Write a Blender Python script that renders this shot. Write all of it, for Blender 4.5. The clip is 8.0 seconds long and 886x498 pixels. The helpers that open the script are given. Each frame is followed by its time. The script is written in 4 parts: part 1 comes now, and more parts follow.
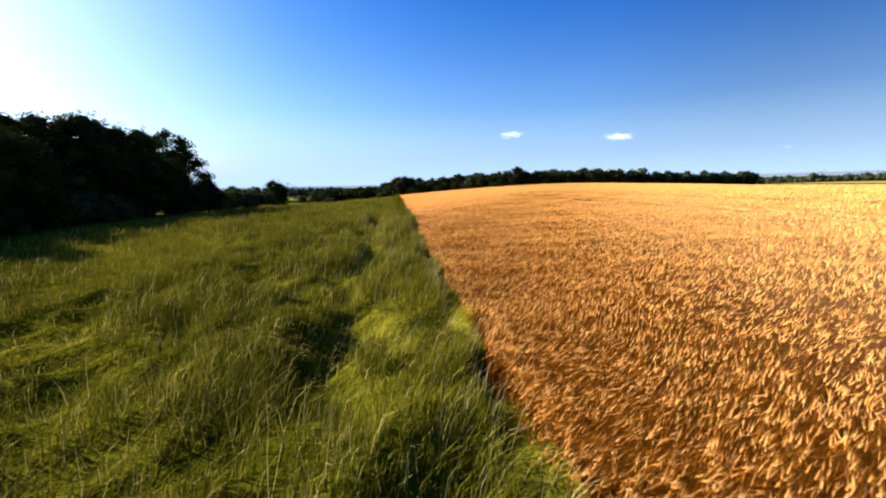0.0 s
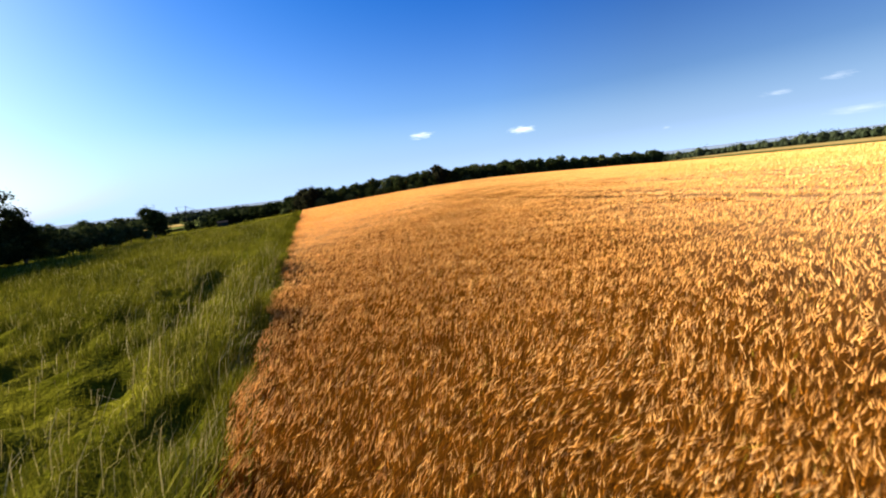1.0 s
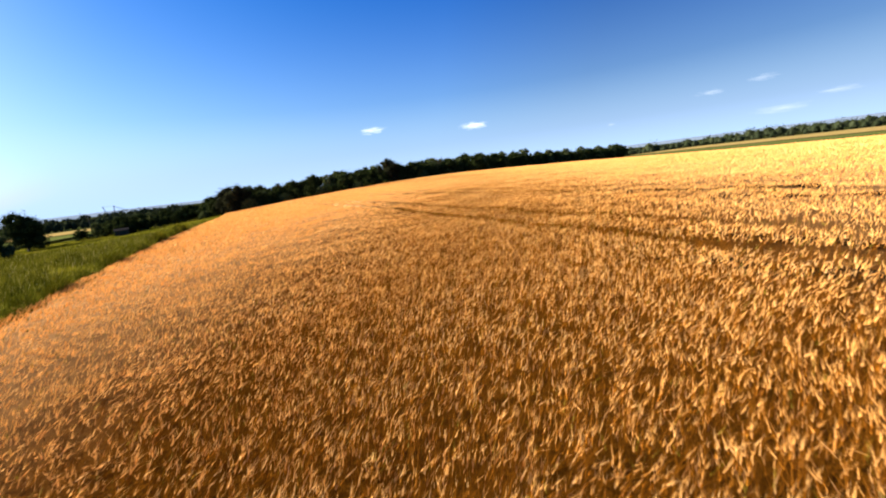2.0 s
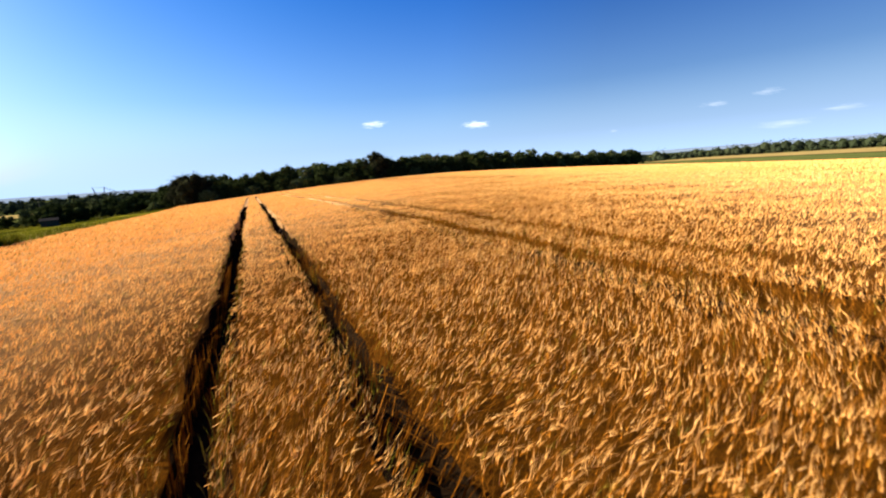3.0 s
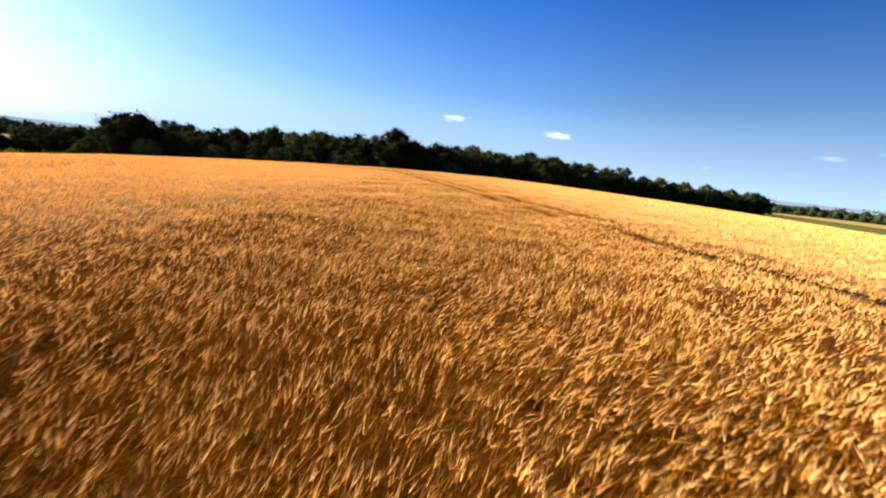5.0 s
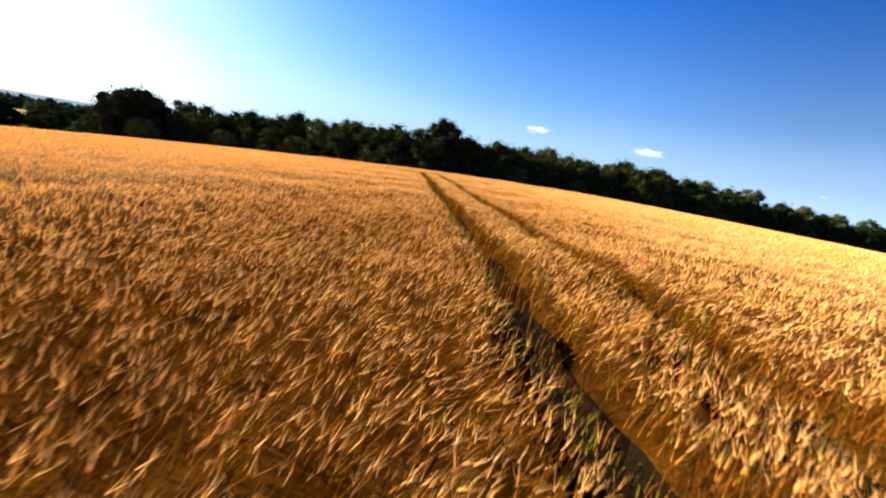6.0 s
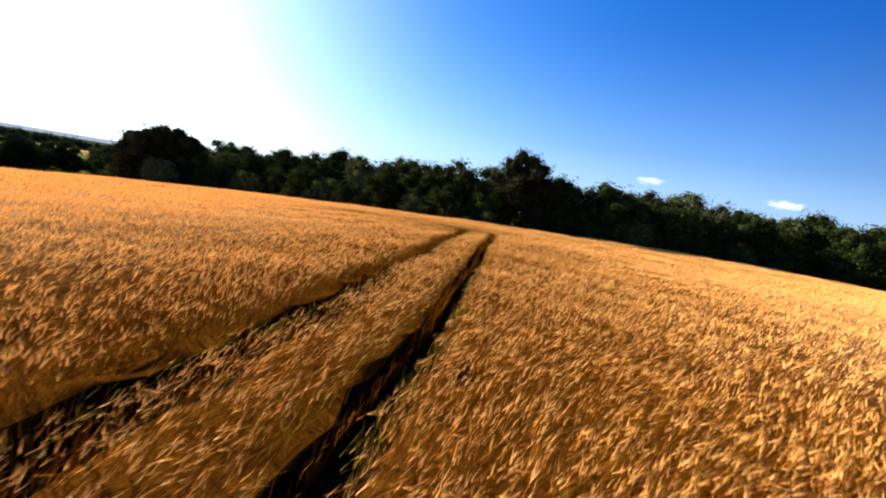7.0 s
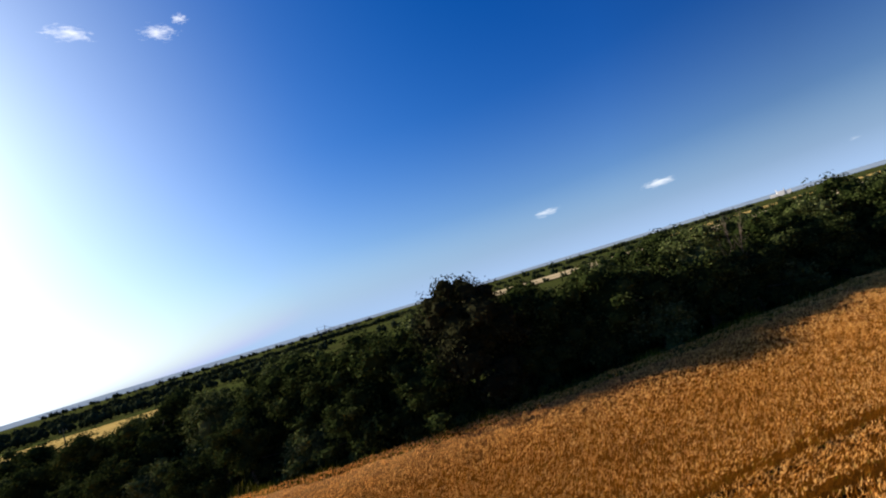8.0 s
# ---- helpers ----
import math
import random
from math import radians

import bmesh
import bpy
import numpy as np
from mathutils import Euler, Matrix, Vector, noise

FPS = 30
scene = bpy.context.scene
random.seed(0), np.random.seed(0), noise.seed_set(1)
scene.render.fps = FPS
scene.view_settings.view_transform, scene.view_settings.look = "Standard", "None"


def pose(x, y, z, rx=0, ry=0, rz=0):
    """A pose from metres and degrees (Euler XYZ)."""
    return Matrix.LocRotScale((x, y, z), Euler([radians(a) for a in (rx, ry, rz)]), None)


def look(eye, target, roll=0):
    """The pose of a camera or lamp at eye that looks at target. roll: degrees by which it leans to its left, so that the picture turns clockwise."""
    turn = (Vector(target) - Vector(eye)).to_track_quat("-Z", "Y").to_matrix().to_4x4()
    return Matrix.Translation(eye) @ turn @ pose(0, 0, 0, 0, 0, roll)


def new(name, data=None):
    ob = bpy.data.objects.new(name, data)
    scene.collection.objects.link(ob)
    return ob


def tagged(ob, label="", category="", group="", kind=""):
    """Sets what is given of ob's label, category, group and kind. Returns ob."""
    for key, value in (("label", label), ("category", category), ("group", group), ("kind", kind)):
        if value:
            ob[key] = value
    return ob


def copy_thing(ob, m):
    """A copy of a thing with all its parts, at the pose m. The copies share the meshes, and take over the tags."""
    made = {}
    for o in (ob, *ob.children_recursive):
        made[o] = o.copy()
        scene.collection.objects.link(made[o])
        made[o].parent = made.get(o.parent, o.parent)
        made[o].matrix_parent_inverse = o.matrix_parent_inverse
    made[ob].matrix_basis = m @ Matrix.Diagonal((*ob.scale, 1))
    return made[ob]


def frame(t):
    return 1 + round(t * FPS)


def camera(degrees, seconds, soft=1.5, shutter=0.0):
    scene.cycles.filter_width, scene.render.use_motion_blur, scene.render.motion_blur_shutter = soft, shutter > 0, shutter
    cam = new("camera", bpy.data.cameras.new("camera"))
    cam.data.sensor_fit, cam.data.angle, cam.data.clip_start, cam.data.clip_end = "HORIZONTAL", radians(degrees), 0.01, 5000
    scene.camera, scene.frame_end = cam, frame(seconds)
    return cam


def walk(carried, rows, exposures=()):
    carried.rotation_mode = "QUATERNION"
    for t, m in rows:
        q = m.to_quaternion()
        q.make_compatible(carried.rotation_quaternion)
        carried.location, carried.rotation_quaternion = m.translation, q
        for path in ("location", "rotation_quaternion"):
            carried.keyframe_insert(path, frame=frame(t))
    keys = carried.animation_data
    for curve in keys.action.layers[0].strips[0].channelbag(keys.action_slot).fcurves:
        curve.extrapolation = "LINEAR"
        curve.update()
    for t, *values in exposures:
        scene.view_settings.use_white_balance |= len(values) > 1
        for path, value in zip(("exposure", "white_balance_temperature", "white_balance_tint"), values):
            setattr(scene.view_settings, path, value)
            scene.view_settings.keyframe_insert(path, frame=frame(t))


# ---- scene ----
cam = camera(91.0, 8.0, soft=2.0, shutter=0.03)

# seconds, x, y, z, heading (to the left of +y), pitch, lean
PATH = [
    (0.0, 0.29, 0.0, 3.44, -6.49, -8.45, -1.53),
    (0.5, 1.25, 9.3, 3.50, -11.29, -8.36, -5.02),
    (1.0, 3.35, 19.0, 3.54, -16.62, -8.84, -7.05),
    (1.5, 6.46, 30.0, 3.50, -20.65, -9.65, -7.55),
    (2.0, 10.60, 41.2, 3.77, -22.57, -10.11, -7.25),
    (3.5, 26.40, 70.4, 3.82, -22.35, -10.54, -1.94),
    (4.0, 32.56, 80.4, 4.03, -20.99, -10.59, 0.99),
    (4.5, 38.57, 90.3, 3.90, -18.90, -10.64, 4.03),
    (6.0, 53.28, 124.0, 3.24, -6.03, -10.77, 9.42),
    (6.5, 56.25, 135.3, 3.58, 0.77, -10.04, 10.81),
    (7.0, 57.75, 147.2, 3.77, 8.12, -6.45, 9.70),
    (7.2, 58.22, 151.9, 4.24, 8.59, -4.27, 8.45),
    (7.5, 58.52, 158.8, 5.32, 7.46, 1.45, 2.60),
    (7.8, 58.25, 164.6, 7.50, 2.88, 4.60, -9.00),
    (8.0, 57.90, 168.0, 9.65, -1.20, 5.69, -16.80),
]


def flown(x, y, z, heading, pitch, lean):
    a, b = radians(heading), radians(pitch)
    ahead = Vector((-math.sin(a) * math.cos(b), math.cos(a) * math.cos(b), math.sin(b)))
    return look((x, y, z), Vector((x, y, z)) + ahead, lean)


walk(cam, [(row[0], flown(*row[1:])) for row in PATH], [(0.0, 1.68), (2.0, 1.66), (4.5, 1.67), (6.5, 1.84), (7.4, 1.64), (8.0, 1.12)])

# ---- light: an afternoon sun from the left, a clear sky ----
SUN_LEFT, SUN_UP = 67.0, 25.0
sun_way = Vector((-math.sin(radians(SUN_LEFT)) * math.cos(radians(SUN_UP)), math.cos(radians(SUN_LEFT)) * math.cos(radians(SUN_UP)), math.sin(radians(SUN_UP))))
sun = new("sun", bpy.data.lights.new("sun", "SUN"))
sun.data.energy, sun.data.angle, sun.data.color = 5.0, radians(0.55), (1.0, 0.83, 0.65)
sun.matrix_world = look((0, 0, 60), Vector((0, 0, 60)) - sun_way)
world = bpy.data.worlds.new("sky")
scene.world = world
world.use_nodes = True
wn = world.node_tree
sky = wn.nodes.new("ShaderNodeTexSky")
sky.sky_type, sky.sun_disc = "NISHITA", False
sky.sun_elevation, sky.sun_rotation = radians(SUN_UP), radians(-SUN_LEFT)
sky.air_density, sky.dust_density, sky.ozone_density = 1.0, 2.0, 2.2
wn.nodes["Background"].inputs["Strength"].default_value = 0.0448
deep = wn.nodes.new("ShaderNodeHueSaturation")
deep.inputs["Saturation"].default_value = 1.6
cool = wn.nodes.new("ShaderNodeMix")
cool.data_type, cool.blend_type = "RGBA", "MULTIPLY"
cool.inputs[0].default_value, cool.inputs[7].default_value = 1.0, (0.42, 0.74, 1.20, 1)
wn.links.new(sky.outputs[0], deep.inputs["Color"])
# pale haze all round the horizon
where = wn.nodes.new("ShaderNodeTexCoord")
height = wn.nodes.new("ShaderNodeSeparateXYZ")
wn.links.new(where.outputs["Generated"], height.inputs[0])
thick = wn.nodes.new("ShaderNodeValToRGB")
thick.color_ramp.interpolation = "B_SPLINE"
band = thick.color_ramp.elements
band.new(0.14)
band.new(0.32)
for e, (p, k) in zip(band, ((0.0, 1.0), (0.06, 0.55), (0.16, 0.13), (0.38, 0.0))):
    e.position, e.color = p, (k, k, k, 1)
wn.links.new(height.outputs[2], thick.inputs[0])
# towards the horizon the air greys every colour
grey = wn.nodes.new("ShaderNodeHueSaturation")
grey.inputs["Saturation"].default_value = 0.35
wn.links.new(sky.outputs[0], grey.inputs["Color"])
dim = wn.nodes.new("ShaderNodeMix")
dim.data_type = "RGBA"
wn.links.new(thick.outputs[0], dim.inputs[0])
wn.links.new(deep.outputs[0], dim.inputs[6])
wn.links.new(grey.outputs[0], dim.inputs[7])
steep = wn.nodes.new("ShaderNodeGamma")
steep.inputs["Gamma"].default_value = 1.06
# brighter around the sun, deeper away from it
near_sun = wn.nodes.new("ShaderNodeVectorMath")
near_sun.operation = "DOT_PRODUCT"
near_sun.inputs[1].default_value = Vector((sun_way.x, sun_way.y, 0.16)).normalized()
wn.links.new(where.outputs["Generated"], near_sun.inputs[0])
turned = wn.nodes.new("ShaderNodeMapRange")
turned.inputs[1].default_value, turned.inputs[2].default_value = -1.0, 1.0
wn.links.new(near_sun.outputs["Value"], turned.inputs[0])
share = wn.nodes.new("ShaderNodeValToRGB")
steps = share.color_ramp.elements
for p in (0.35, 0.5, 0.7):
    steps.new(p)
for e, (p, k) in zip(steps, ((0.0, 0.26), (0.35, 0.49), (0.5, 0.74), (0.7, 0.81), (1.0, 0.85))):
    e.position, e.color = p, (k, k, k, 1)
wn.links.new(turned.outputs[0], share.inputs[0])
glow = wn.nodes.new("ShaderNodeMath")
glow.operation = "MULTIPLY"
glow.inputs[1].default_value = 1.5
wn.links.new(share.outputs[0], glow.inputs[0])
whiten = wn.nodes.new("ShaderNodeMapRange")
whiten.interpolation_type = "SMOOTHSTEP"
whiten.inputs[1].default_value, whiten.inputs[2].default_value = -0.15, 0.95
whiten.inputs[3].default_value, whiten.inputs[4].default_value = 1.0, 0.58
wn.links.new(near_sun.outputs["Value"], whiten.inputs[0])
wn.links.new(whiten.outputs[0], cool.inputs[0])
# and nearly white close by it
pale = wn.nodes.new("ShaderNodeMapRange")
pale.interpolation_type = "SMOOTHSTEP"
pale.inputs[1].default_value, pale.inputs[2].default_value = 0.55, 1.0
pale.inputs[3].default_value, pale.inputs[4].default_value = 0.0, 0.5
wn.links.new(near_sun.outputs["Value"], pale.inputs[0])
bleach = wn.nodes.new("ShaderNodeMix")
bleach.data_type = "RGBA"
wn.links.new(pale.outputs[0], bleach.inputs[0])
wn.links.new(dim.outputs[2], bleach.inputs[6])
wn.links.new(grey.outputs[0], bleach.inputs[7])
wn.links.new(bleach.outputs[2], steep.inputs["Color"])
lit = wn.nodes.new("ShaderNodeMix")
lit.data_type, lit.blend_type = "RGBA", "MULTIPLY"
lit.inputs[0].default_value = 1.0
wn.links.new(steep.outputs[0], lit.inputs[6])
wn.links.new(glow.outputs[0], lit.inputs[7])
wn.links.new(lit.outputs[2], cool.inputs[6])
haze = wn.nodes.new("ShaderNodeMix")
haze.data_type, haze.blend_type = "RGBA", "LIGHTEN"
haze.inputs[7].default_value = (4.5, 6.5, 9.8, 1)
wn.links.new(thick.outputs[0], haze.inputs[0])
wn.links.new(cool.outputs[2], haze.inputs[6])
wn.links.new(haze.outputs[2], wn.nodes["Background"].inputs["Color"])


# ---- materials ----
def material(name, rough=0.8):
    m = bpy.data.materials.new(name)
    m.use_nodes = True
    b = m.node_tree.nodes["Principled BSDF"]
    b.inputs["Roughness"].default_value = rough
    b.inputs["Specular IOR Level"].default_value = 0.08
    return m, m.node_tree, b


def node(nt, kind, **inputs):
    n = nt.nodes.new(kind)
    for k, v in inputs.items():
        n.inputs[k.replace("_", " ")].default_value = v
    return n


def ramp(nt, source, stops):
    r = nt.nodes.new("ShaderNodeValToRGB")
    el = r.color_ramp.elements
    while len(el) < len(stops):
        el.new(0.5)
    for e, (p, c) in zip(el, stops):
        e.position, e.color = p, (*c, 1)
    nt.links.new(source, r.inputs[0])
    return r.outputs[0]


def mix(nt, a, b, fac, blend="MIX"):
    n = nt.nodes.new("ShaderNodeMix")
    n.data_type, n.blend_type = "RGBA", blend
    for sock, v in ((n.inputs[0], fac), (n.inputs[6], a), (n.inputs[7], b)):
        if isinstance(v, (int, float)):
            sock.default_value = v
        elif isinstance(v, tuple):
            sock.default_value = (*v, 1)
        else:
            nt.links.new(v, sock)
    return n.outputs[2]


def ground_coords(nt, scale=(1, 1, 1)):
    t = nt.nodes.new("ShaderNodeTexCoord")
    mp = nt.nodes.new("ShaderNodeMapping")
    mp.inputs["Scale"].default_value = scale
    nt.links.new(t.outputs["Object"], mp.inputs[0])
    return mp.outputs[0]


def noise_tex(nt, coords, scale, detail=4, rough=0.6):
    n = node(nt, "ShaderNodeTexNoise", Scale=scale, Detail=detail, Roughness=rough)
    nt.links.new(coords, n.inputs["Vector"])
    return n.outputs[0]


def bumped(nt, b, height, strength, distance):
    n = node(nt, "ShaderNodeBump", Strength=strength, Distance=distance)
    nt.links.new(height, n.inputs["Height"])
    nt.links.new(n.outputs[0], b.inputs["Normal"])


def plant(name, stops, patch, patch_scale, glow_through=0.35, rough=0.6):
    """Thin plant matter: every blade or leaf its own tone, wide patches of another tone, some light through it."""
    m, nt, b = material(name, rough)
    b.inputs["Specular IOR Level"].default_value = 0.0
    g = nt.nodes.new("ShaderNodeNewGeometry")
    tone = ramp(nt, g.outputs["Random Per Island"], stops)
    n = noise_tex(nt, g.outputs["Position"], patch_scale, 3)
    fac = nt.nodes.new("ShaderNodeMapRange")
    fac.inputs[1].default_value, fac.inputs[2].default_value, fac.inputs[4].default_value = 0.42, 0.66, 0.75
    nt.links.new(n, fac.inputs[0])
    col = mix(nt, tone, patch, fac.outputs[0])
    nt.links.new(col, b.inputs["Base Color"])
    tr = nt.nodes.new("ShaderNodeBsdfTranslucent")
    nt.links.new(col, tr.inputs[0])
    mx = nt.nodes.new("ShaderNodeMixShader")
    mx.inputs[0].default_value = glow_through
    nt.links.new(b.outputs[0], mx.inputs[1])
    nt.links.new(tr.outputs[0], mx.inputs[2])
    nt.links.new(mx.outputs[0], nt.nodes["Material Output"].inputs[0])
    return m


EAR = plant("barley_ear", [(0, (0.25, 0.078, 0.005)), (0.5, (0.40, 0.145, 0.012)), (1, (0.55, 0.24, 0.034))], (0.38, 0.13, 0.010), 0.25, 0.03, 0.6)
PLUME = plant("barley_awns", [(0, (0.73, 0.355, 0.080)), (0.5, (0.85, 0.455, 0.128)), (1, (0.94, 0.60, 0.235))], (0.81, 0.412, 0.105), 0.25, 0.17, 0.6)
# straw darker than ripe straw: shade below the ears is put into its colour
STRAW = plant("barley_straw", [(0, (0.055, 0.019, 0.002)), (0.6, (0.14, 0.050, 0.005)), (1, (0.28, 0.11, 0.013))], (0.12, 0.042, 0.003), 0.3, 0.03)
UNRIPE = plant("unripe_barley", [(0, (0.07, 0.075, 0.006)), (0.6, (0.16, 0.135, 0.012)), (1, (0.38, 0.29, 0.06))], (0.19, 0.13, 0.012), 0.6, 0.12)
GRASS = plant("meadow_grass", [(0, (0.020, 0.028, 0.002)), (0.55, (0.084, 0.090, 0.007)), (0.9, (0.19, 0.178, 0.024)), (1, (0.52, 0.45, 0.19))], (0.20, 0.19, 0.016), 0.12, 0.18)
SEED = plant("seeding_stalk", [(0, (0.20, 0.17, 0.05)), (0.6, (0.42, 0.35, 0.15)), (1, (0.62, 0.54, 0.30))], (0.34, 0.30, 0.12), 0.5, 0.25)
FRINGE = plant("fringe_grass", [(0, (0.042, 0.052, 0.003)), (0.6, (0.105, 0.112, 0.007)), (0.9, (0.18, 0.172, 0.018)), (1, (0.32, 0.28, 0.07))], (0.125, 0.125, 0.008), 0.5, 0.12)
LEAF = plant("leaf", [(0, (0.009, 0.015, 0.004)), (0.6, (0.022, 0.033, 0.009)), (1, (0.056, 0.072, 0.024))], (0.029, 0.039, 0.012), 0.5, 0.16, 0.8)
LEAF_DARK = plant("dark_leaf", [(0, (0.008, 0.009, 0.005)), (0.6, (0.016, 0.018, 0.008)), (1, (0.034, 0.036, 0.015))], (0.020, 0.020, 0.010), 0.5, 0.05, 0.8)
LEAF_PALE = plant("pale_leaf", [(0, (0.022, 0.034, 0.009)), (0.6, (0.055, 0.072, 0.024)), (1, (0.135, 0.15, 0.065))], (0.062, 0.078, 0.026), 0.5, 0.2, 0.8)
FAR_LEAF = plant("far_leaf", [(0, (0.018, 0.026, 0.012)), (0.6, (0.027, 0.037, 0.018)), (1, (0.042, 0.053, 0.026))], (0.030, 0.038, 0.021), 0.02, 0.1, 0.9)

BARK, nt, b = material("bark", 0.9)
c = ground_coords(nt, (6, 6, 1.2))
n = noise_tex(nt, c, 2.0, 6)
nt.links.new(ramp(nt, n, [(0.3, (0.035, 0.028, 0.02)), (0.7, (0.12, 0.10, 0.075))]), b.inputs["Base Color"])
bumped(nt, b, n, 0.8, 0.03)

SOIL, nt, b = material("farm_soil", 0.95)
b.inputs["Specular IOR Level"].default_value = 0.0
c = ground_coords(nt)
n, wide = noise_tex(nt, c, 3.0, 8, 0.7), noise_tex(nt, c, 0.02, 4)
earth = ramp(nt, n, [(0.3, (0.020, 0.021, 0.008)), (0.7, (0.052, 0.050, 0.020))])
green = ramp(nt, n, [(0.3, (0.022, 0.034, 0.008)), (0.7, (0.055, 0.070, 0.018))])
nt.links.new(mix(nt, earth, green, ramp(nt, wide, [(0.35, (0.25,) * 3), (0.6, (0.9,) * 3)])), b.inputs["Base Color"])
bumped(nt, b, n, 0.6, 0.06)

# wheel-track soil painted near black, standing in for shade down in the slots
TRACK_SHADE, nt, b = material("shaded_track_soil", 0.95)
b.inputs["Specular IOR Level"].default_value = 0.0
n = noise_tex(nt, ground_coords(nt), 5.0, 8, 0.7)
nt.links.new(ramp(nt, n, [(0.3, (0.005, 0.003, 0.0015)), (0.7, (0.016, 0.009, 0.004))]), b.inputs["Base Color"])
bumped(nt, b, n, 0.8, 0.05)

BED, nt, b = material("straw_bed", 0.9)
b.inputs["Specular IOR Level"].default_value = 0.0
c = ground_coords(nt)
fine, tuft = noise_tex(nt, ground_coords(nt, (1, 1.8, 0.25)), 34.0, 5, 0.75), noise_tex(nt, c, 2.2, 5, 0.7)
# near tone is dark straw, with the shade between the stems put into its colour
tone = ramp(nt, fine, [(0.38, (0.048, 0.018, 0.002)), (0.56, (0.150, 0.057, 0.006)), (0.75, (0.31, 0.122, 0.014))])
shaded_straw = mix(nt, tone, (0.078, 0.029, 0.003), ramp(nt, tuft, [(0.4, (0.6,) * 3), (0.6, (0,) * 3)]))
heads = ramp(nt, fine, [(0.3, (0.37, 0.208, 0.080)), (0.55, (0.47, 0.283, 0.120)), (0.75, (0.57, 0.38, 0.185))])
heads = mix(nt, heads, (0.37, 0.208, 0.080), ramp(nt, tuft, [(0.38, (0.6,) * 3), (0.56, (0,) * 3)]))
tone_by_lane = nt.nodes.new("ShaderNodeAttribute")
tone_by_lane.attribute_name = "lane_tone"
nt.links.new(mix(nt, shaded_straw, heads, tone_by_lane.outputs["Fac"]), b.inputs["Base Color"])
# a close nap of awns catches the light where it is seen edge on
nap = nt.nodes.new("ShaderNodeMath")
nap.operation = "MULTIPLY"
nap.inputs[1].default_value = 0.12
nt.links.new(tone_by_lane.outputs["Fac"], nap.inputs[0])
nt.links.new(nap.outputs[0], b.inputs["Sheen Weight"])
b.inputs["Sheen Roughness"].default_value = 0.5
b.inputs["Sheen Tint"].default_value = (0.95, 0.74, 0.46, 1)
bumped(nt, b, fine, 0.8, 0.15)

TURF, nt, b = material("meadow_turf", 0.9)
b.inputs["Specular IOR Level"].default_value = 0.0
c = ground_coords(nt)
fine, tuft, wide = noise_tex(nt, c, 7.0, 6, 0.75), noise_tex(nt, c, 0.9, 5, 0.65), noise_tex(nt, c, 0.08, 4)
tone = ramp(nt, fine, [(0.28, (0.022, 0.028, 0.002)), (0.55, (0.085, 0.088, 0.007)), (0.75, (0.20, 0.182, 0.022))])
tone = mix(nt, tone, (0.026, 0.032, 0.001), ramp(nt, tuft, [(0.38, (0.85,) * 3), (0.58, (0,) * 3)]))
tone = mix(nt, tone, (0.22, 0.195, 0.018), ramp(nt, wide, [(0.45, (0,) * 3), (0.7, (0.6,) * 3)]))
nt.links.new(tone, b.inputs["Base Color"])
bumped(nt, b, tuft, 0.9, 0.4)


def field_paint(name, low, high, scale=0.4):
    m, nt, b = material(name, 0.95)
    b.inputs["Specular IOR Level"].default_value = 0.0
    n = noise_tex(nt, ground_coords(nt), scale, 6, 0.65)
    nt.links.new(ramp(nt, n, [(0.3, low), (0.7, high)]), b.inputs["Base Color"])
    bumped(nt, b, n, 0.5, 0.3)
    return m


FAR_GREEN = field_paint("far_green_field", (0.07, 0.09, 0.022), (0.13, 0.15, 0.04), 0.2)
FAR_STRAW = field_paint("far_straw_field", (0.27, 0.20, 0.06), (0.36, 0.27, 0.10), 0.1)
# the ridge's blue-grey is distance haze put into its base colour
FAR_HILL_HAZE = field_paint("far_hill_haze", (0.16, 0.22, 0.30), (0.20, 0.27, 0.34), 0.004)
FAR_EARTH = field_paint("far_open_earth", (0.20, 0.17, 0.10), (0.42, 0.35, 0.22), 0.02)
STEEL = field_paint("far_steel", (0.13, 0.13, 0.135), (0.19, 0.19, 0.20), 0.5)
PALE_WALL = field_paint("pale_wall", (0.50, 0.50, 0.50), (0.60, 0.60, 0.60), 0.3)


# ---- plan of the land ----
def smooth(t):
    t = np.clip(t, 0, 1)
    return t * t * (3 - 2 * t)


def softened(xs, zs, width=9.0):
    """A height profile with its corners rounded."""
    grid = np.arange(-420.0, 421.0, 1.0)
    raw = np.interp(grid, xs, zs)
    kernel = np.exp(-0.5 * (np.arange(-40, 41) / width) ** 2)
    pad = np.pad(raw, 40, mode="edge")
    return grid, np.convolve(pad, kernel / kernel.sum(), mode="valid")


NEAR_X, NEAR_Z = softened([-90, -45, -20, 0, 12, 27, 55, 85, 118, 160, 230, 400], [-1.0, -0.5, -0.1, 0.45, 1.25, 2.0, 2.05, 1.3, -0.3, -1.3, -2.2, -2.5])
BACK_X, BACK_Z = softened([-90, -45, -20, 0, 8, 25, 45, 58, 80, 110, 140, 170, 230, 400], [-4.2, -3.6, -2.7, -1.1, -0.5, 0.6, 1.7, 2.3, 2.6, 1.6, 0.5, -0.5, -1.6, -2.2])
CROP = 0.75  # standing height of the barley

HEAD_X = [-90, -10, 28, 47, 55, 74, 90, 217, 320]
HEAD_Y = [210, 192, 184.5, 180.5, 179.0, 181.5, 186, 222, 245]
HEAD_GX, HEAD_GY = softened(HEAD_X, HEAD_Y, 5.0)


def headland(x):
    """y of the middle of the tracks that run along the hedge."""
    return np.interp(x, HEAD_GX, HEAD_GY)


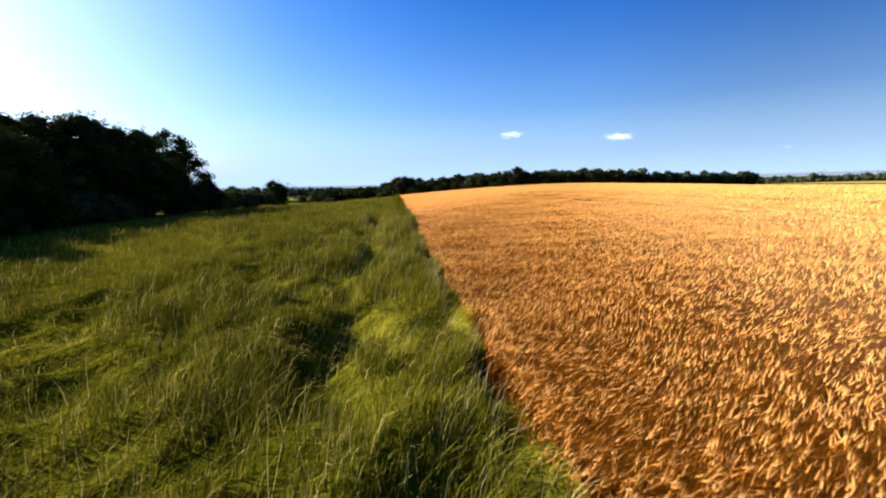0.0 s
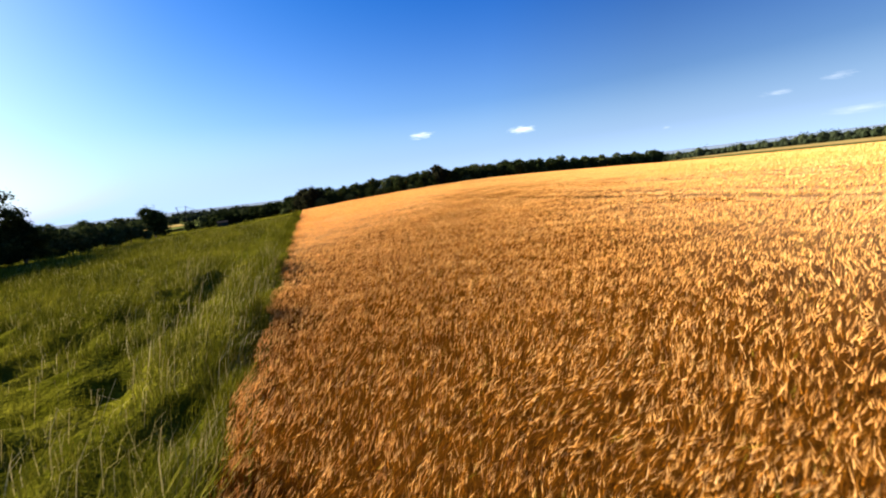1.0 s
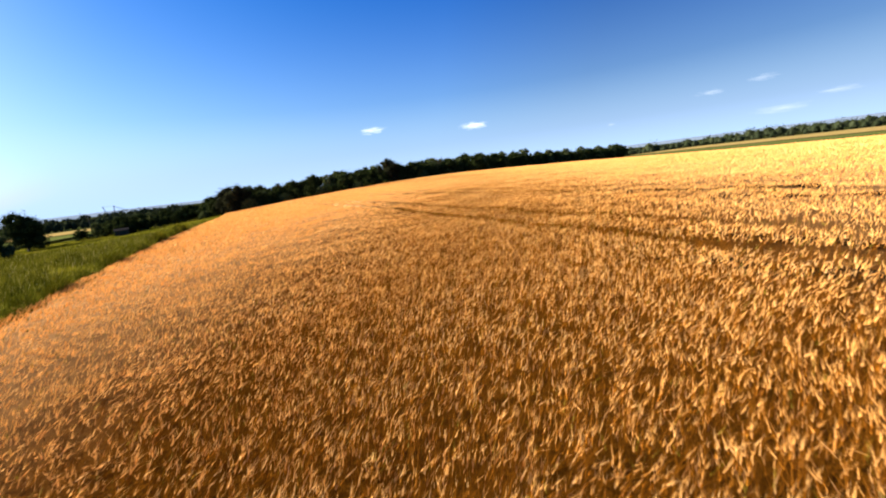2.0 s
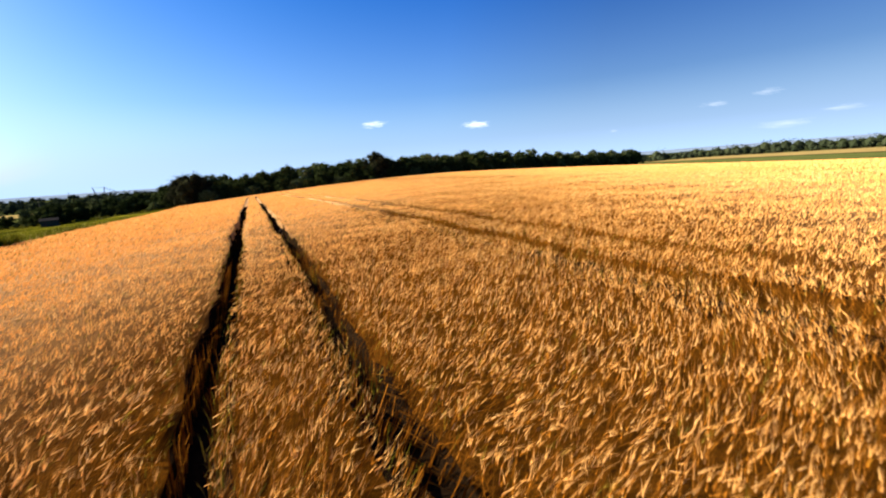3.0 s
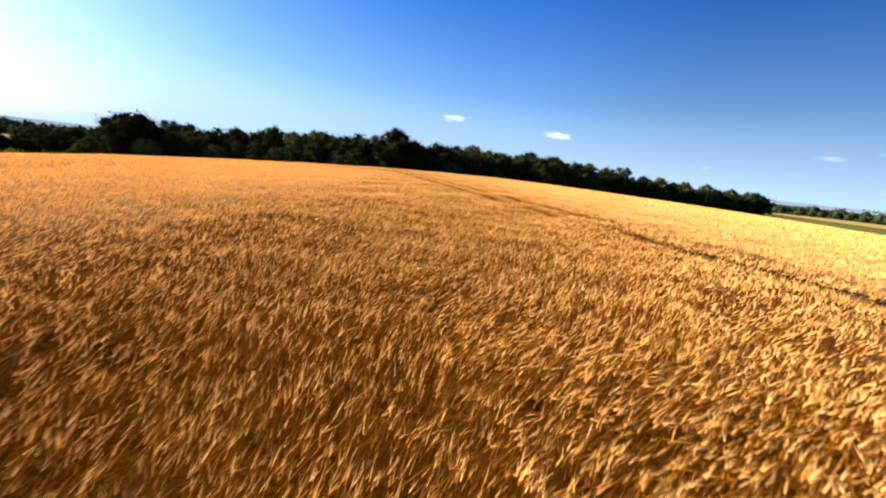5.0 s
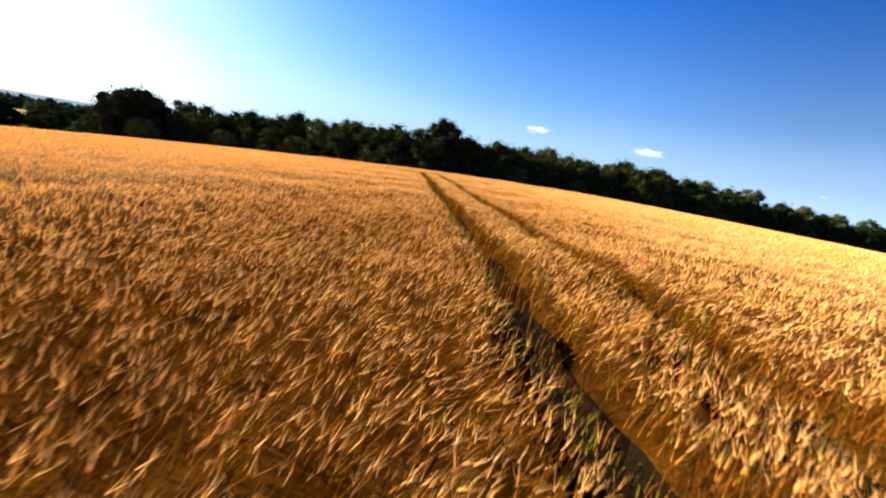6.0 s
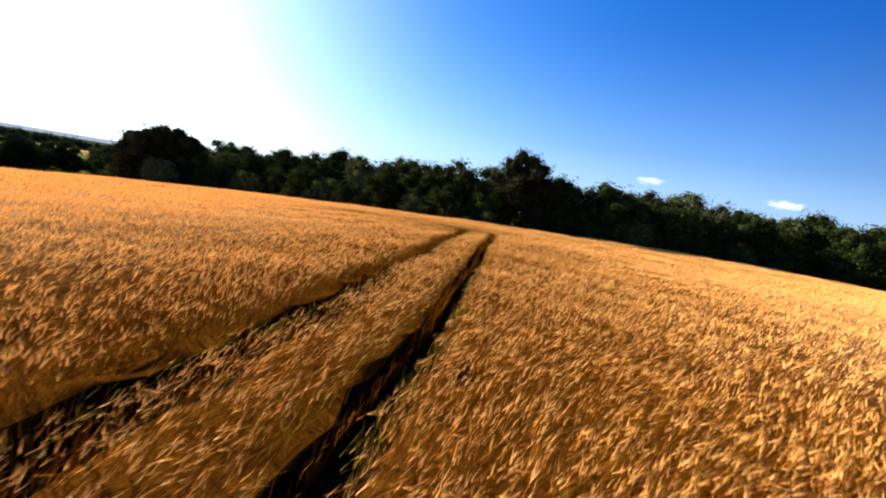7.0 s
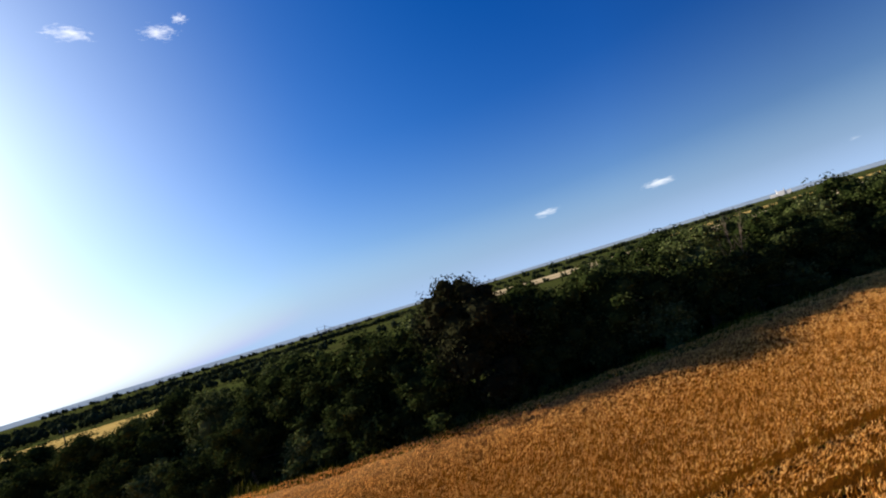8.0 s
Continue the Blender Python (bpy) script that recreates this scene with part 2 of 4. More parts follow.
def top_z(x, y):
    """Height of the crop's top; the soil lies CROP below it."""
    x, y = np.asarray(x, float), np.asarray(y, float)
    w = smooth((y - 70) / 125.0)
    z = np.interp(x, NEAR_X, NEAR_Z) * (1 - w) + np.interp(x, BACK_X, BACK_Z) * w
    far = smooth((y - headland(x) - 30) / 120.0)
    side = np.maximum(smooth((np.abs(x - 60) - 200) / 250.0), smooth((-y - 40) / 200))
    z = z * (1 - far) + (-5.0) * far
    return z * (1 - side) + (-2.5) * side * (1 - far) + (-5.0) * side * far


def soil_z(x, y):
    return top_z(x, y) - CROP


EDGE = 1.9  # the meadow ends and the barley begins
TRAMS = [19.8, 21.7, 27.1, 29.0, 54.9, 56.8]
SLOT = 0.34
HALF = [0.23, 0.23, 0.30, 0.24, 0.30, 0.25]  # half the width of each wheel track


def far_edge(y):
    """x at which the barley ends on the far side."""
    return 112.0 + 0.07 * np.asarray(y, float)


def edge_x(y):
    return EDGE + 0.10 * np.sin(y * 0.9) + 0.07 * np.sin(y * 2.3 + 1)


def sway(y):
    return 0.05 * np.sin(y * 0.31) + 0.04 * np.sin(y * 0.83 + 2)


def track_gap(x, y):
    """Distance to the middle of the nearest wheel track."""
    x, y = np.asarray(x, float), np.asarray(y, float)
    v = y - headland(x)
    # hardly driven on past the turning place
    d = np.minimum(np.abs(v - 0.95), np.abs(v + 0.95)) * (0.95 + 1.1 * smooth((x - 57) / 4.0))
    wob = sway(y)
    for tx, half in zip(TRAMS, HALF):
        # towards the hedge the wheels swing to the left into the headland
        r = 3.6
        s = np.clip(v + r + 1, 0, r)
        bend = r - np.sqrt(np.maximum(r * r - s * s, 0))
        dd = np.abs(x + wob - (tx - bend)) * np.where(s > 0, np.sqrt(np.maximum(r * r - s * s, 0.02 * r * r)) / r, 1)
        d = np.minimum(d, np.where(v < 0, dd * SLOT / half, 9))
    return d


# the camera's path in plan; plants are set finer near it to fit the view
FLIGHT_LANE = [(0, -6), (0.7, 9), (3.2, 19), (6.2, 30), (10.5, 41), (26.5, 70), (38.6, 90), (53, 124), (57.5, 147), (58, 170), (49, 184), (66, 184.5), (86, 190)]


def lane_gap(x, y):
    d = np.full(np.shape(x), 1e9)
    for (ax, ay), (bx, by) in zip(FLIGHT_LANE[:-1], FLIGHT_LANE[1:]):
        k = np.clip(((x - ax) * (bx - ax) + (y - ay) * (by - ay)) / ((bx - ax) ** 2 + (by - ay) ** 2), 0, 1)
        d = np.minimum(d, np.hypot(x - ax - k * (bx - ax), y - ay - k * (by - ay)))
    return d


# ---- mesh helpers ----
def mesh_of(name, verts, tris, mats, slots=None, shade=False):
    """A mesh from arrays: verts (n, 3), triangles (m, 3)."""
    me = bpy.data.meshes.new(name)
    me.vertices.add(len(verts))
    me.vertices.foreach_set("co", np.ascontiguousarray(verts, dtype=np.float32).ravel())
    me.loops.add(3 * len(tris))
    me.loops.foreach_set("vertex_index", np.ascontiguousarray(tris, dtype=np.int32).ravel())
    me.polygons.add(len(tris))
    me.polygons.foreach_set("loop_start", np.arange(0, 3 * len(tris), 3, dtype=np.int32))
    for m in mats:
        me.materials.append(m)
    if slots is not None:
        me.polygons.foreach_set("material_index", np.ascontiguousarray(slots, dtype=np.int32))
    me.polygons.foreach_set("use_smooth", np.full(len(tris), shade))
    me.update(calc_edges=True)
    me.validate()
    return me


def grid_mesh(name, xs, ys, zs, mats, slots=None):
    """A sheet over the rows and columns of xs, ys, zs (2D arrays)."""
    r, c = xs.shape
    idx = np.arange(r * c).reshape(r, c)
    a, b_, c_, d = idx[:-1, :-1], idx[:-1, 1:], idx[1:, 1:], idx[1:, :-1]
    q = np.stack([a, b_, c_, d], -1).reshape(-1, 4)
    tris = np.concatenate([q[:, [0, 1, 2]], q[:, [0, 2, 3]]])
    if slots is not None:
        slots = np.concatenate([slots.ravel(), slots.ravel()])
    return mesh_of(name, np.stack([xs, ys, zs], -1).reshape(-1, 3), tris, mats, slots, shade=True)


def part(name, bm, mat, parent, label=""):
    me = bpy.data.meshes.new(name)
    bm.to_mesh(me)
    bm.free()
    me.materials.append(mat)
    ob = new(name, me)
    ob.parent = parent
    return tagged(ob, label)


rng = np.random.default_rng(7)


def wave(x, y, k, seed):
    """Cheap smooth roughness, about -1 to 1."""
    r = np.random.default_rng(seed)
    out = np.zeros(np.shape(x))
    for _ in range(7):
        a, f, p = r.uniform(0, 6.283), k * r.uniform(0.6, 1.7), r.uniform(0, 6.283)
        out += np.sin((x * math.cos(a) + y * math.sin(a)) * f + p)
    return out / 3.2


# ---- the ground, one sheet to the horizon ----
def spread(lo, hi, step, reach, growth=1.16):
    mid = list(np.arange(lo, hi + step, step))
    s, a = step, mid[0]
    left, right, b2 = [], [], mid[-1]
    while a > -reach:
        s *= growth
        a, b2 = a - s, b2 + s
        left.insert(0, a)
        right.append(b2)
    return np.array(left + mid + right)


gx, gy = np.meshgrid(spread(-60, 140, 2.5, 4200), spread(-10, 240, 2.5, 4200))
under_meadow = (gx > -73) & (gx < -0.4) & (gy > -9) & (gy < 236)
ground = new("ground", grid_mesh("ground", gx, gy, soil_z(gx, gy) - 0.8 * under_meadow, [SOIL]))
tagged(ground, "brown farm soil with weeds, reaching the horizon", "ground", kind="structure")

# ---- meadow beside the barley ----
mx = np.concatenate([np.arange(-75, -14, 1.5), np.arange(-14, EDGE + 0.35, 0.35)])
my = np.concatenate([np.arange(-12, 48, 0.35), np.arange(48, 240, 1.5)])
mgx, mgy = np.meshgrid(mx, my)


def turf_z(x, y):
    lumps = 0.26 * wave(x, y, 1.1, 3) + 0.17 * wave(x, y, 2.7, 4)
    near = smooth((14 + x) / 4) * smooth((52 - y) / 8)
    rut = np.exp(-((x + 1.2 + 0.25 * np.sin(y * 0.5)) / 0.7) ** 2)
    return soil_z(x, y) + 0.30 + lumps * (0.4 + 0.6 * near) + 0.12 * near - 0.42 * rut * near


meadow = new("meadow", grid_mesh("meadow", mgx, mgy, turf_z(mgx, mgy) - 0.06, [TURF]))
tagged(meadow, "tall tufted green meadow grass beside the barley", "meadow", kind="structure")


def blades(tall, wide, lean_x, lean, x, y, z, scale, seed):
    """Bent grass blades of three triangles each."""
    r = np.random.default_rng(seed)
    n = len(x)
    a = r.uniform(0, 6.283, n)
    w = wide * scale * r.uniform(0.6, 1.3, n)
    h = tall * scale ** 0.5 * r.uniform(0.5, 1.25, n) * np.clip(1 + 0.55 * wave(x, y, 1.6, 72), 0.45, 1.6)
    laid = np.clip(wave(x, y, 0.8, 71) * 1.6 - 0.5, 0, 1)
    lx, ly = lean_x + 0.5 * laid + lean * np.cos(a) * r.uniform(0.2, 1, n), lean * np.sin(a) * r.uniform(0.2, 1, n) - 0.5 * laid
    base = np.stack([x, y, z], -1)
    side = np.stack([np.cos(a + 1.57), np.sin(a + 1.57), 0 * a], -1) * w[:, None]
    mid = base + np.stack([lx * h * 0.35, ly * h * 0.35, h * 0.6], -1)
    tip = base + np.stack([lx * h, ly * h, h * r.uniform(0.75, 1.0, n) * (1 - 0.55 * laid)], -1)
    v = np.stack([base - side, base + side, mid - side * 0.8, mid + side * 0.8, tip], 1).reshape(-1, 3)
    k = np.arange(n)[:, None] * 5
    return v, np.concatenate([k + [[0, 1, 3]], k + [[0, 3, 2]], k + [[2, 3, 4]]])


# grass blades, thinning out and growing coarser away from the lane
N = 1550000
x, y = rng.uniform(-34, EDGE, N), rng.uniform(-8, 150, N)
x = x - 0.5 * (1 - smooth((y - 10) / 18)) * smooth((x + 3) / 4)
g = lane_gap(x, y)
keep = rng.uniform(0, 1, N) < np.clip(1.25 / (1 + (g / 8) ** 1.6), 0, 1) * np.clip(0.5 + 0.9 * (wave(x, y, 1.1, 3) + 0.6 * wave(x, y, 2.7, 4) + 0.3), 0.2, 1) * (1 - 0.88 * np.exp(-((x + 1.2 + 0.25 * np.sin(y * 0.5)) / 0.6) ** 2))
x, y, g = x[keep], y[keep], g[keep]
v1, t1 = blades(0.42, 0.0058, 0.2, 0.75, x, y, turf_z(x, y) - 0.08, 1 + g / 22, 11)
meadow_grass = new("meadow_grass", mesh_of("meadow_grass", v1, t1, [GRASS]))
tagged(meadow_grass, "tall uncut green meadow grass with lying tufts", "grass", kind="stuff")

# the brighter, taller fringe along the barley
N = 38000
y = rng.uniform(-6, 110, N)
x = edge_x(y) - np.abs(rng.normal(0, 0.42, N)) - 0.48 + 0.40 * smooth((y - 10) / 18)
v1, t1 = blades(0.52, 0.006, 0.15, 0.55, x, y, turf_z(x, y) - 0.1, 1 + lane_gap(x, y) / 12, 12)
fringe = new("fringe_grass", mesh_of("fringe_grass", v1, t1, [FRINGE]))
tagged(fringe, "bright yellow-green seeding grass along the field edge", "grass", kind="stuff")

# pale seeding stalks, thickest along the edge, arching over
N = 1800
y = rng.uniform(-6, 45, N)
x = edge_x(y) - 0.25 - np.abs(rng.normal(0, 1, N)) * rng.choice([0.35, 2.6], N, p=[0.45, 0.55])
v1, t1 = blades(0.78, 0.0034, 0.35, 0.55, x, y, turf_z(x, y) - 0.05, 1 + lane_gap(x, y) / 14, 19)
stalks = new("seeding_grass", mesh_of("seeding_grass", v1, t1, [SEED]))
tagged(stalks, "pale straw-coloured seeding grass stalks in the meadow", "grass", kind="stuff")

# ---- the barley ----
def columns():
    xs = list(np.arange(EDGE, 112, 0.55))
    for tx, half in zip(TRAMS, HALF):
        xs = [q for q in xs if abs(q - tx) > 0.62] + [tx + o for o in (-0.60, -half - 0.08, -half - 0.03, -half + 0.03, 0, half - 0.03, half + 0.03, half + 0.08, 0.60)]
    xs = [q for q in xs if not 46 < q < 54.2] + list(np.arange(46, 54.2, 0.2))
    return np.array(sorted(xs))


def rows_v():
    vs = list(np.arange(-186, -12, 0.55)) + list(np.arange(-12, -1.6, 0.2)) + list(np.arange(1.9, 14.6, 0.5))
    for tv in (-0.95, 0.95):
        vs += [tv + o for o in (-0.60, -0.42, -SLOT - 0.04, -SLOT + 0.04, -0.20, -0.13, 0, 0.13, 0.20, SLOT - 0.04, SLOT + 0.04, 0.42, 0.60)]
    return np.array(sorted(vs))


def roughness_share(x, y):
    """Roughness left away from the lane, lowered to fit the camera's view."""
    return 1 - 0.65 * smooth((lane_gap(x, y) - 8) / 22)


cx, cv = np.meshgrid(columns(), rows_v())
cx = np.where(cx > 70, 70 + (cx - 70) * (far_edge(cv + 179) - 70) / 42.0, cx)
bend_in = smooth((cv + 95) / 60.0)
cy = cv + 179.0 + (headland(cx) - 179.0) * bend_in
near_tram = np.min([np.abs(cx - tx) for tx in TRAMS], axis=0) < 0.7
cx = np.where(near_tram & (cv < -4.7), cx - sway(cy), cx)
gap = track_gap(cx, cy)
cz = top_z(cx, cy) - 0.16 - 0.34 * (1 - smooth((lane_gap(cx, cy) - 3) / 13)) + roughness_share(cx, cy) * (0.06 * wave(cx, cy, 2.6, 21) + 0.05 * wave(cx, cy, 0.8, 22) + rng.normal(0, 0.045, cx.shape))
cx = cx + np.where((gap > SLOT - 0.06) & (gap < SLOT + 0.2), rng.normal(0, 0.035, cx.shape), 0)
far_off = smooth((lane_gap(cx, cy) - 12) / 20)
cz = np.where(gap < SLOT, soil_z(cx, cy) + 0.02 + 0.50 * far_off, np.where(gap < SLOT + 0.08 * (1 - far_off), np.minimum(cz, top_z(cx, cy) - 0.42) - 0.08 * rng.uniform(0, 1, cx.shape), cz))
cz[:, 0], cz[:, -1] = soil_z(cx[:, 0], cy[:, 0]), soil_z(cx[:, -1], cy[:, -1])
cz[-1] = soil_z(cx[-1], cy[-1])


def mid_of(q):
    return (q[:-1, :-1] + q[1:, :-1] + q[:-1, 1:] + q[1:, 1:]) / 4


fx, fy = mid_of(cx), mid_of(cy)
fg, fl = track_gap(fx, fy), lane_gap(fx, fy)
# close to the lane this shade colour also covers the tracks' sides
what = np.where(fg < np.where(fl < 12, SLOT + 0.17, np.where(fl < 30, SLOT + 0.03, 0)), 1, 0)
canopy = new("barley_canopy", grid_mesh("barley_canopy", cx, cy, cz, [BED, TRACK_SHADE], what))
# sheet tone by distance from the lane: painted shade close by, bright ear tops far off
tone_layer = canopy.data.attributes.new("lane_tone", "FLOAT", "POINT")
tone_layer.data.foreach_set("value", smooth((lane_gap(cx, cy) - 4) / 14).ravel().astype(np.float32))
tagged(canopy, "dense ripe golden barley straw with wheel tracks", "barley", kind="stuff")


def relief(x, y):
    """Tussocks and hollows of the crop's top."""
    return roughness_share(x, y) * (0.05 * wave(x, y, 0.8, 22) + 0.035 * wave(x, y, 3.0, 21) + 0.03 * wave(x, y, 9.0, 23) + 0.02 * wave(x, y, 20.0, 24))


def lean_of(x, y, r):
    """Which way the wind bows each ear, and how far: neighbours lean alike."""
    n = len(x)
    a = 0.10 + 0.45 * wave(x, y, 0.9, 31) + 0.25 * wave(x, y, 4.0, 33) + r.normal(0, 0.5, n)
    tilt = np.clip(0.40 + 0.20 * wave(x, y, 1.3, 32) + 0.14 * wave(x, y, 6.0, 34) + r.normal(0, 0.28, n), 0.0, 1.6)
    return a, tilt


def barley(x, y, scale, seed):
    """Ears bowed by the wind: a narrow ear and a brush of long fine awns each."""
    r = np.random.default_rng(seed)
    n = len(x)
    top = top_z(x, y) + relief(x, y) - 0.08 - np.abs(r.normal(0, 0.05, n))
    a, tilt = lean_of(x, y, r)
    way = np.stack([np.sin(tilt) * np.cos(a), np.sin(tilt) * np.sin(a), np.cos(tilt)], -1)
    side = np.stack([-np.sin(a), np.cos(a), 0 * a], -1)
    b2 = r.uniform(0, 3.1416, n)
    up = np.cross(way, side)
    across = side * np.cos(b2)[:, None] + up * np.sin(b2)[:, None]
    s = scale[:, None]
    neck = np.stack([x, y, top], -1) - way * 0.13 * s
    tip = neck + way * 0.09 * s
    hair = 0.0014 * s
    v = [neck - across * 0.0045 * s, neck + across * 0.0045 * s, tip - across * hair, tip + across * hair]
    droop = np.stack([0.45 * np.cos(a), 0.45 * np.sin(a), -0.32 + 0 * a], -1)
    for k, length in ((-1.0, 0.13), (-0.35, 0.16), (0.35, 0.17), (1.0, 0.14)):
        v.append(tip + (way + droop * r.uniform(0, 0.8, (n, 1)) + across * 0.20 * k + side * 0.10 * r.normal(0, 1, (n, 1))) * length * r.uniform(0.75, 1.15, (n, 1)) * s)
    v = np.stack(v, 1).reshape(-1, 3)
    k = np.arange(n)[:, None] * 8
    parts = [[0, 1, 2], [2, 3, 4], [2, 3, 5], [2, 3, 6], [2, 3, 7]]
    return v, np.concatenate([k + f for f in parts])


def strands(x, y, scale, half, length, sunk, seed, count=2):
    """Loose brushes of awns: thin tapering strands that follow the lean of the crop."""
    r = np.random.default_rng(seed)
    n = len(x)
    top = top_z(x, y) + relief(x, y) - sunk - np.abs(r.normal(0, 0.05, n))
    a, tilt = lean_of(x, y, r)
    way = np.stack([np.sin(tilt) * np.cos(a), np.sin(tilt) * np.sin(a), np.cos(tilt)], -1)
    side = np.stack([-np.sin(a), np.cos(a), 0 * a], -1)
    up = np.cross(way, side)
    s, half = scale[:, None], half[:, None]
    neck = np.stack([x, y, top], -1) - way * 0.55 * length * s
    bow = np.stack([0.25 * np.cos(a), 0.25 * np.sin(a), -0.20 + 0 * a], -1)
    v = []
    for j in range(count):
        b2 = r.uniform(0, 3.1416, (n, 1))
        thick = (side * np.cos(b2) + up * np.sin(b2)) * half * s
        end = neck + (way + bow * r.uniform(0, 1.3, (n, 1)) + side * 0.17 * r.normal(0, 1, (n, 1))) * length * r.uniform(0.65, 1.2, (n, 1)) * s
        v += [neck - thick, neck + thick, end]
    v = np.stack(v, 1).reshape(-1, 3)
    return v, np.arange(3 * count * n).reshape(n * count, 3)


def sow(dense, law, scale_law):
    """Places for ears: law gives the share of the full density, scale_law the size, by the distance from the lane."""
    out = []
    for x0, x1, y0, y1 in [(EDGE - 0.1, 30, -8, 90), (30, 66, 55, 197), (66, 128, 20, 215), (2, 30, 90, 208), (30, 66, -8, 55), (66, 118, -8, 20)]:
        N = int((x1 - x0) * (y1 - y0) * dense)
        x, y = rng.uniform(x0, x1, N), rng.uniform(y0, y1, N)
        g = lane_gap(x, y)
        clear = SLOT * rng.uniform(0.92, 1.2, N) + 0.16 * (scale_law(g) - 0.9)
        keep = rng.uniform(0, 1, N) < np.clip(0.9 + 0.4 * wave(x, y, 9.0, 23) + 0.25 * wave(x, y, 20.0, 24), 0.2, 1) * law(g)
        x, y, g, clear = x[keep], y[keep], g[keep], clear[keep]
        keep = (track_gap(x, y) > clear) & (y < headland(x) + 14.5) & (x > edge_x(y)) & (x < far_edge(y))
        out.append(np.stack([x[keep], y[keep], scale_law(g[keep])], -1))
    return np.concatenate(out)


def late_barley(p):
    """Where the barley is still green: beside the tracks, in weedy patches, and here and there."""
    def chance():
        return rng.uniform(0, 1, len(p))
    patch = 0.45 * np.exp(-((p[:, 0] - 60.0) / 1.6) ** 2 - ((p[:, 1] - 167.5) / 1.3) ** 2) > chance()
    corner = np.exp(-((p[:, 0] - 54.5) / 1.8) ** 2 - ((p[:, 1] - 176.5) / 1.6) ** 2) > chance()
    beside = chance() < np.where(p[:, 0] > 50, 0.6, 0.35) * np.exp(-((track_gap(p[:, 0], p[:, 1]) - SLOT) / 0.18) ** 2)
    return patch | corner | beside | (chance() < 0.05)


pts = sow(116.0, lambda g: 1 - smooth((g - 2.4) / 3.6), lambda g: 0.80 + 0.02 * g)
# ears that hang over the wheel tracks
N = 12000
which = rng.integers(0, 6, N)
tx, half = np.array(TRAMS)[which], np.array(HALF)[which]
y = rng.uniform(-6, 174, N)
x = tx - sway(y) + rng.choice([-1, 1], N, p=[0.62, 0.38]) * (half + np.abs(rng.normal(0, 0.07, N)) - 0.05)
keep = lane_gap(x, y) < 10
pts = np.concatenate([pts, np.stack([x[keep], y[keep], rng.uniform(0.85, 1.05, keep.sum())], -1)])
y = rng.uniform(-6, 100, 6000)
pts = np.concatenate([pts, np.stack([edge_x(y) + rng.uniform(-0.04, 0.5, 6000), y, 0.85 + lane_gap(edge_x(y), y) / 60], -1)])
v1, t1 = barley(pts[:, 0], pts[:, 1], pts[:, 2], 5)
late = late_barley(pts)
s1 = np.concatenate([np.where(late, 1, 0)] + [np.where(late, 1, 2)] * 4)
ears = new("barley_ears", mesh_of("barley_ears", v1, t1, [EAR, UNRIPE, PLUME], s1))
tagged(ears, "ripe golden barley ears bowed by the wind", "barley", kind="stuff")

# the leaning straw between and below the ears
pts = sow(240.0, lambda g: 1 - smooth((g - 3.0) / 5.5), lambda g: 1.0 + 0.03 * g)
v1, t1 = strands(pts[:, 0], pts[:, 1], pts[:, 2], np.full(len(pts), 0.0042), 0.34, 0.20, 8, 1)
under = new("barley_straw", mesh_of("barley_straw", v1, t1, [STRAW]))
tagged(under, "brown-orange barley straw standing under the ears", "barley", kind="stuff")

for seed, dense, law, size, half, length, count in (
    (6, 80.0, lambda g: 1 - smooth((g - 3.0) / 5.0), lambda g: 0.9 + 0 * g, 0.0017, 0.135, 2),
    (9, 145.0, lambda g: (0.38 + 0.62 * smooth((g - 2.0) / 5.0)) / (1 + (np.maximum(g - 7.5, 0) / 11.0) ** 1.75), lambda g: 0.92 * (1 + (np.maximum(g - 8, 0) / 8) ** 1.6) ** 0.36, 0.0062, 0.145, 2),
):
    pts = sow(dense, law, size)
    g = lane_gap(pts[:, 0], pts[:, 1])
    broad = half * (1 + np.clip((g - 8) / 14, 0, 3)) * (1 if seed == 6 else 0.45 + 0.55 * smooth((g - 1) / 5.0))
    v1, t1 = strands(pts[:, 0], pts[:, 1], pts[:, 2], broad, length, -0.01, seed, count)
    plumes = new("barley_awns", mesh_of("barley_awns", v1, t1, [PLUME, UNRIPE], np.repeat(np.where(late_barley(pts), 1, 0), count)))
    tagged(plumes, "ripe golden barley awns stretching away over the field", "barley", kind="stuff")

# stems standing along the sides of the wheel tracks
N = 70000
which = rng.integers(0, 6, N)
tx, half = np.array(TRAMS)[which], np.array(HALF)[which]
y = rng.uniform(-6, 174, N)
x = tx - sway(y) + rng.choice([-1, 1], N) * (half + np.abs(rng.normal(0, 0.07, N)) - 0.10)
keep = lane_gap(x, y) < 9
x, y = x[keep], y[keep]
side_y = rng.uniform(-6, 100, 9000)
x, y = np.concatenate([x, edge_x(side_y) + rng.uniform(-0.06, 0.12, 9000)]), np.concatenate([y, side_y])
turn_x = rng.uniform(40, 92, 16000)
turn_y = headland(turn_x) + rng.choice([-0.95, 0.95], 16000) + rng.choice([-1, 1], 16000) * (np.where(turn_x > 59, 0.15, 0.32) + np.abs(rng.normal(0, 0.09, 16000)))
x, y = np.concatenate([x, turn_x]), np.concatenate([y, turn_y])
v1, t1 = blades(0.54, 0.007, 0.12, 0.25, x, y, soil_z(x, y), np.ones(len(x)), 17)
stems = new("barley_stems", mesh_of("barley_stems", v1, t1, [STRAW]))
tagged(stems, "brown barley stems lining the wheel tracks and field edge", "barley", kind="stuff")

